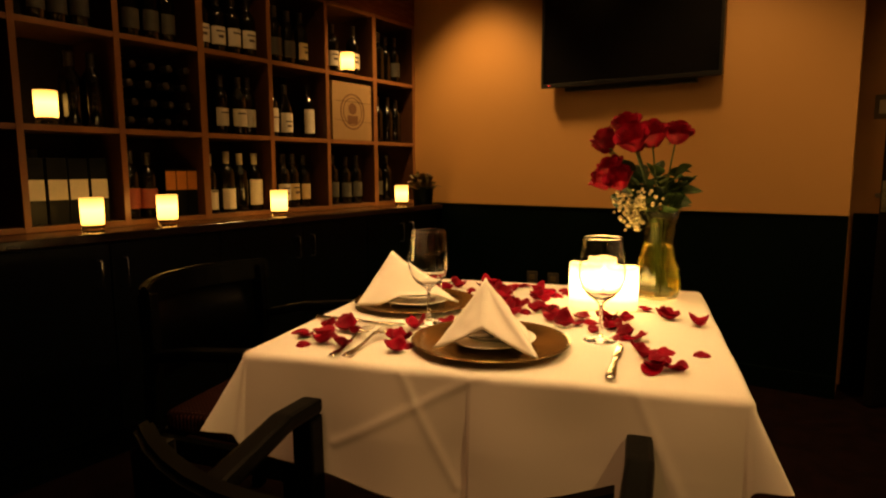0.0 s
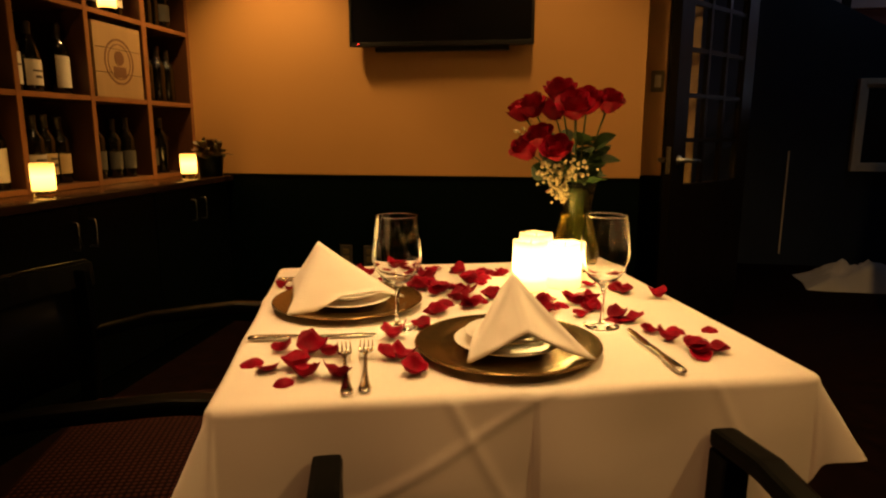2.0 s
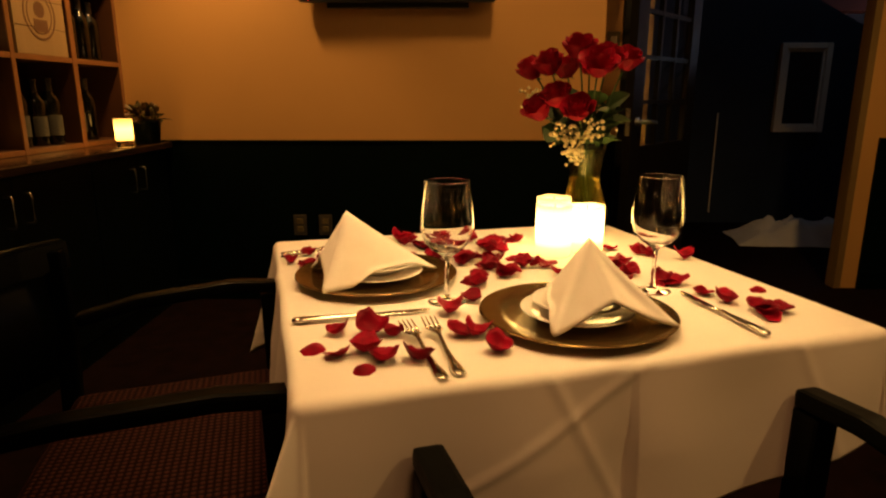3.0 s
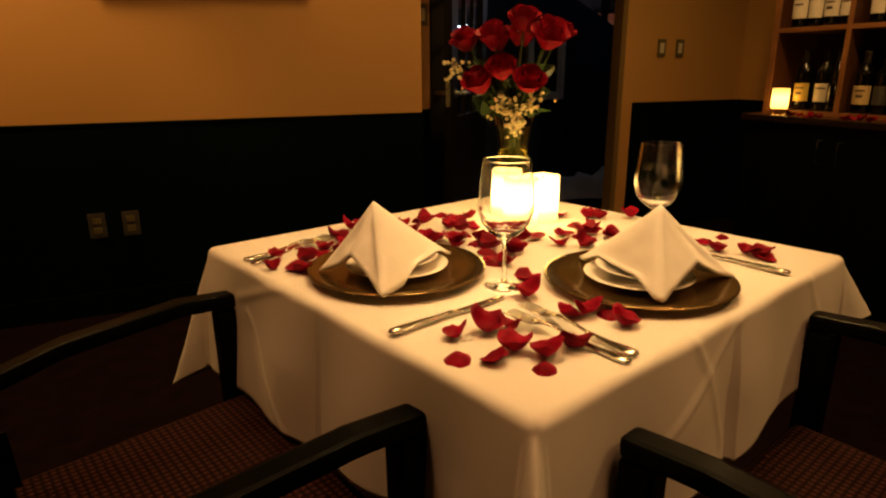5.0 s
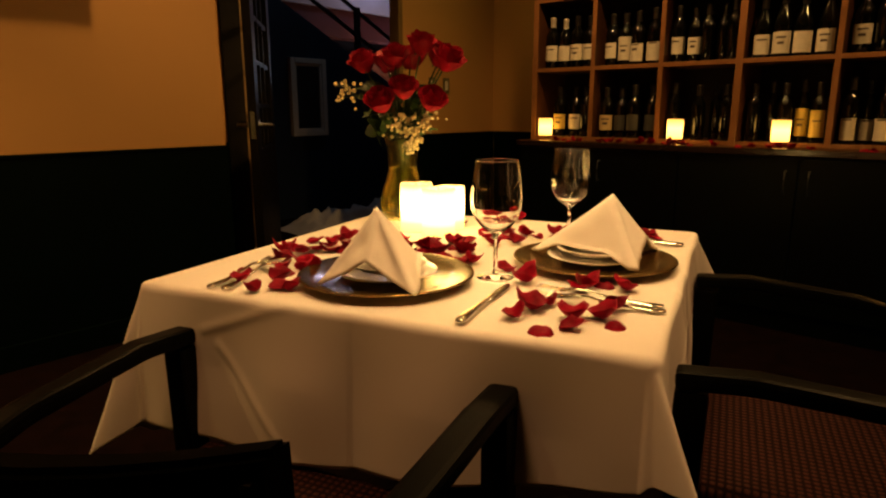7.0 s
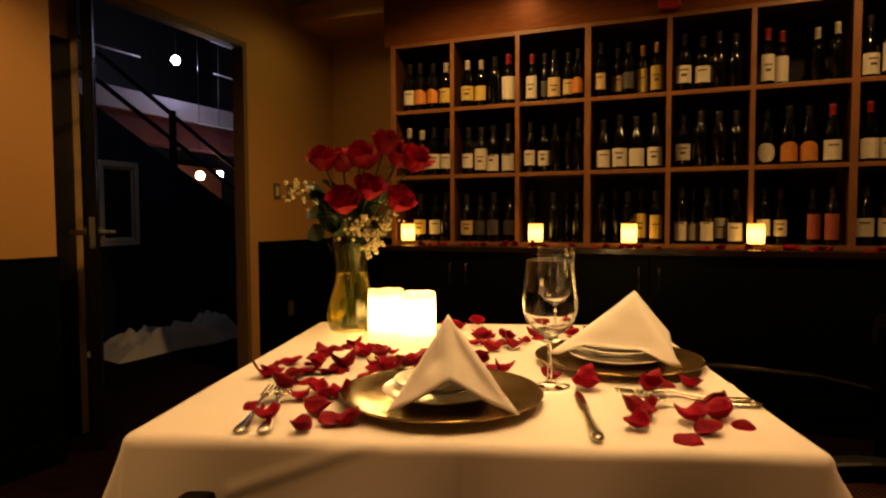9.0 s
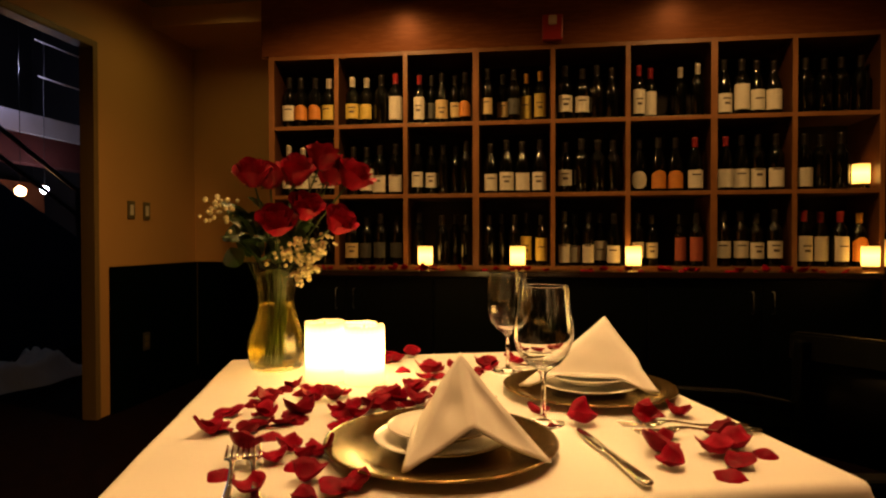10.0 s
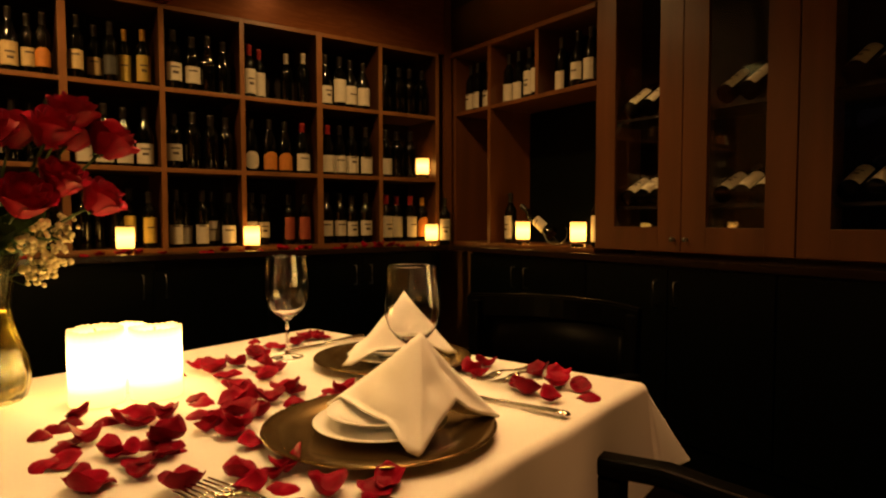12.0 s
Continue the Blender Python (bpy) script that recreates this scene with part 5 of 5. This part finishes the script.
# ---- what shows through the doorway ----
YB = 5.72
bm = bmesh.new()
poly = [(-1.5, 0.0), (6.9, 0.0), (6.9, 0.15), (3.87, 1.10), (2.15, 1.97), (0.4, 2.855), (-1.5, 3.4)]
front = [bm.verts.new((x, YB, z)) for x, z in poly]
back = [bm.verts.new((x, YB + 0.12, z)) for x, z in poly]
bm.faces.new(front)
bm.faces.new(back)
for k in range(len(poly)):
    j = (k + 1) % len(poly)
    bm.faces.new((front[k], front[j], back[j], back[k]))
structure("wall_stair_side", bm, M_BLUE, "navy blue wall along a descending stair")
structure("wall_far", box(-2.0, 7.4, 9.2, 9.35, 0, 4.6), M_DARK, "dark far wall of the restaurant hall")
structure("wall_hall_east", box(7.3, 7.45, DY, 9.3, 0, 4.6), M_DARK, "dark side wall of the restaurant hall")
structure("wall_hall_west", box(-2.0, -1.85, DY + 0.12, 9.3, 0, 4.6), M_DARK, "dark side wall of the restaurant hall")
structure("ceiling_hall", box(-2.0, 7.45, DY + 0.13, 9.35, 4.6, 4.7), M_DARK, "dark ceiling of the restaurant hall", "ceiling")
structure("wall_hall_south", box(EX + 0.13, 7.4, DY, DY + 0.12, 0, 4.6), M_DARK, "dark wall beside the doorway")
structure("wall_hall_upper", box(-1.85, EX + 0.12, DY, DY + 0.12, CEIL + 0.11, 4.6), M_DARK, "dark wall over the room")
rl = thing("stair_railing", pose(0, YB + 0.06, 0), "black steel handrail above a stair wall", "railing")
slope = (1.10 - 1.97) / (3.87 - 2.15)
line = lambda x, up: 1.97 + slope * (x - 2.15) + up
for up in (0.27, 0.52):
    part("rail", tube([(0.6, 0, line(0.6, up)), (5.6, 0, line(5.6, up))], 0.022, 8), M_RAIL, rl)
for x in (1.85, 2.94, 4.0):
    part("post", box(x - 0.03, x + 0.03, -0.02, 0.02, line(x, -0.02), line(x, 0.56)), M_RAIL, rl)
sb = thing("upper_floor_slab", pose(0, 7.6, 0), "pale plaster edge of an upper floor", "slab", kind="structure")
part("edge", box(1.6, 7.2, 0, 0.3, 2.44, 2.70), M_SLAB, sb)
part("under_band", box(1.6, 7.2, 0.04, 0.28, 2.06, 2.435), M_MAROON, sb, "dark maroon painted band")
structure("wall_orange", box(1.2, 6.6, 8.4, 8.5, 0, 1.9), M_ORANGE, "orange plaster wall deep in the hall")

# pale bars on hangers in place of glints on the hall's ductwork
for x0, x1, y, z in ((2.9, 4.05, 7.4, 3.08), (5.30, 6.2, 7.4, 3.60), (5.35, 6.2, 7.4, 3.15)):
    pp = thing("glint_bar", pose(x0, y, z), "pale bar standing for a glint under the dark hall ceiling", "pipe", "pipes in the hall")
    part("tube", tube([(0, 0, 0), (x1 - x0, 0, 0)], 0.012, 8), M_SLAB, pp, "", True)
    for k in (0.12, 0.88):
        part("hanger", tube([(k * (x1 - x0), 0, 0.02), (k * (x1 - x0), 0, 4.6 - z)], 0.005, 6), M_RAIL, pp)
# pale boards added for the small bright lines near the handrail
for x0, x1, y, z in ((3.40, 3.75, 8.30, 2.29), (3.60, 4.10, 8.30, 2.12), (5.2, 6.3, 8.30, 2.33)):
    lg = thing("light_line_bar", pose(x0, y, z), "narrow pale bar standing for a light line deep in the hall", "ledge", "ledges in the hall")
    part("board", box(0, x1 - x0, 0, 0.9, 0, 0.05, 0.006), M_SLAB, lg)


def pendant(x, y, z, r, mat, label, lens):
    t = thing("pendant_lamp", pose(x, y, z), label, "lamp", "lamps in the hall")
    bm = bmesh.new()
    bmesh.ops.create_uvsphere(bm, u_segments=16, v_segments=10, radius=r)
    part("globe", bm, mat, t, lens, True)
    part("rod", tube([(0, 0, r * 0.95), (0, 0, 4.6 - z)], 0.004, 6), M_RAIL, t)


pendant(4.77, 7.15, 1.64, 0.058, M_LAMPO, "warm glowing globe lamp hanging in the hall", "orange glowing globe")
pendant(5.55, 7.5, 1.72, 0.05, M_LAMPW, "cool white globe lamp hanging in the hall", "white glowing globe")
pendant(4.74, 7.5, 3.21, 0.06, M_LAMPW, "cool white globe lamp high in the hall", "white glowing globe")
glow("hall_lamp_and_fill_light", 4.77, 7.0, 1.54, 6, (1, 0.5, 0.25), 0.07)
glow("hall_lamp_and_fill_light", 5.55, 7.35, 1.68, 5, (0.7, 0.78, 1.0), 0.06)
glow("hall_lamp_and_fill_light", 4.74, 7.3, 3.1, 11, (0.62, 0.60, 1.0), 0.06)
# no lamp hangs here: added fill for the crumpled sheet and display case
glow("hall_lamp_and_fill_light", 2.5, 4.75, 3.6, 6, (0.6, 0.78, 1.0), 0.1)
dc = thing("display_case", pose(2.195, YB, 0.815), "off-white framed display case on the blue wall", "display case")
for x0, x1, z0, z1 in ((-0.215, -0.165, 0, 0.75), (0.165, 0.215, 0, 0.75), (-0.165, 0.165, 0, 0.05), (-0.165, 0.165, 0.70, 0.75)):
    part("frame", box(x0, x1, -0.05, 0.0, z0, z1, 0.006), M_WHITEWOOD, dc)
for x0, x1, z0, z1 in ((-0.164, -0.140, 0.051, 0.699), (0.140, 0.164, 0.051, 0.699), (-0.1395, 0.1395, 0.051, 0.074), (-0.1395, 0.1395, 0.676, 0.699)):
    part("inner_bead", box(x0, x1, -0.036, -0.013, z0, z1, 0.004), M_WHITEWOOD, dc)
part("backing", box(-0.165, 0.165, -0.012, -0.001, 0.05, 0.70), M_DARK, dc)
part("pane", box(-0.139, 0.139, -0.028, -0.024, 0.0745, 0.6755), M_PANE, dc)

# off-white strip put in for a thin line of reflected light at the edge
structure("trim_bright_line", box(1.50, 1.512, YB - 0.012, YB, 0.1, 0.98), M_WHITEWOOD, "thin pale strip for a bright line at the blue wall's edge", "trim")
sg = thing("lit_sign", pose(0.515, YB, 1.825), "red glowing sign panel on the navy blue wall", "sign")
part("panel", box(-0.085, 0.085, -0.03, 0.0, 0, 0.21, 0.006), M_SIGN, sg, "red glowing face")
part("cap_strip", box(-0.085, 0.085, -0.03, 0.0, 0.222, 0.262, 0.004), M_RED, sg)

# crumpled sheet on the hall floor
bm = bmesh.new()
rows = []
for i in range(46):
    row = []
    for j in range(26):
        u, v = i / 45, j / 25
        x, y = (u - 0.5) * 1.32, (v - 0.5) * 0.50
        edge = min(u, 1 - u) * 6
        edge = min(1, edge, min(v, 1 - v) * 5)
        z = edge * (0.05 + 0.09 * u + 0.13 * abs(noise.noise(Vector((x * 4.2, y * 6, 0.3)))) + 0.08 * abs(noise.noise(Vector((x * 11, y * 11, 2)))))
        row.append(bm.verts.new((x + 0.03 * noise.noise(Vector((x * 4, y * 4, 7))), y + 0.08 * noise.noise(Vector((x * 3, y * 3, 9))), 0.002 + z)))
    rows.append(row)
for i in range(45):
    for j in range(25):
        bm.faces.new((rows[i][j], rows[i + 1][j], rows[i + 1][j + 1], rows[i][j + 1]))
sh = part("crumpled_sheet", bm, M_SHEET, None, "", True)
sh.matrix_basis = pose(2.10, 4.96, 0, 0, 0, -9)
tagged(sh, "crumpled white cloth lying on the dark hall floor", "cloth")
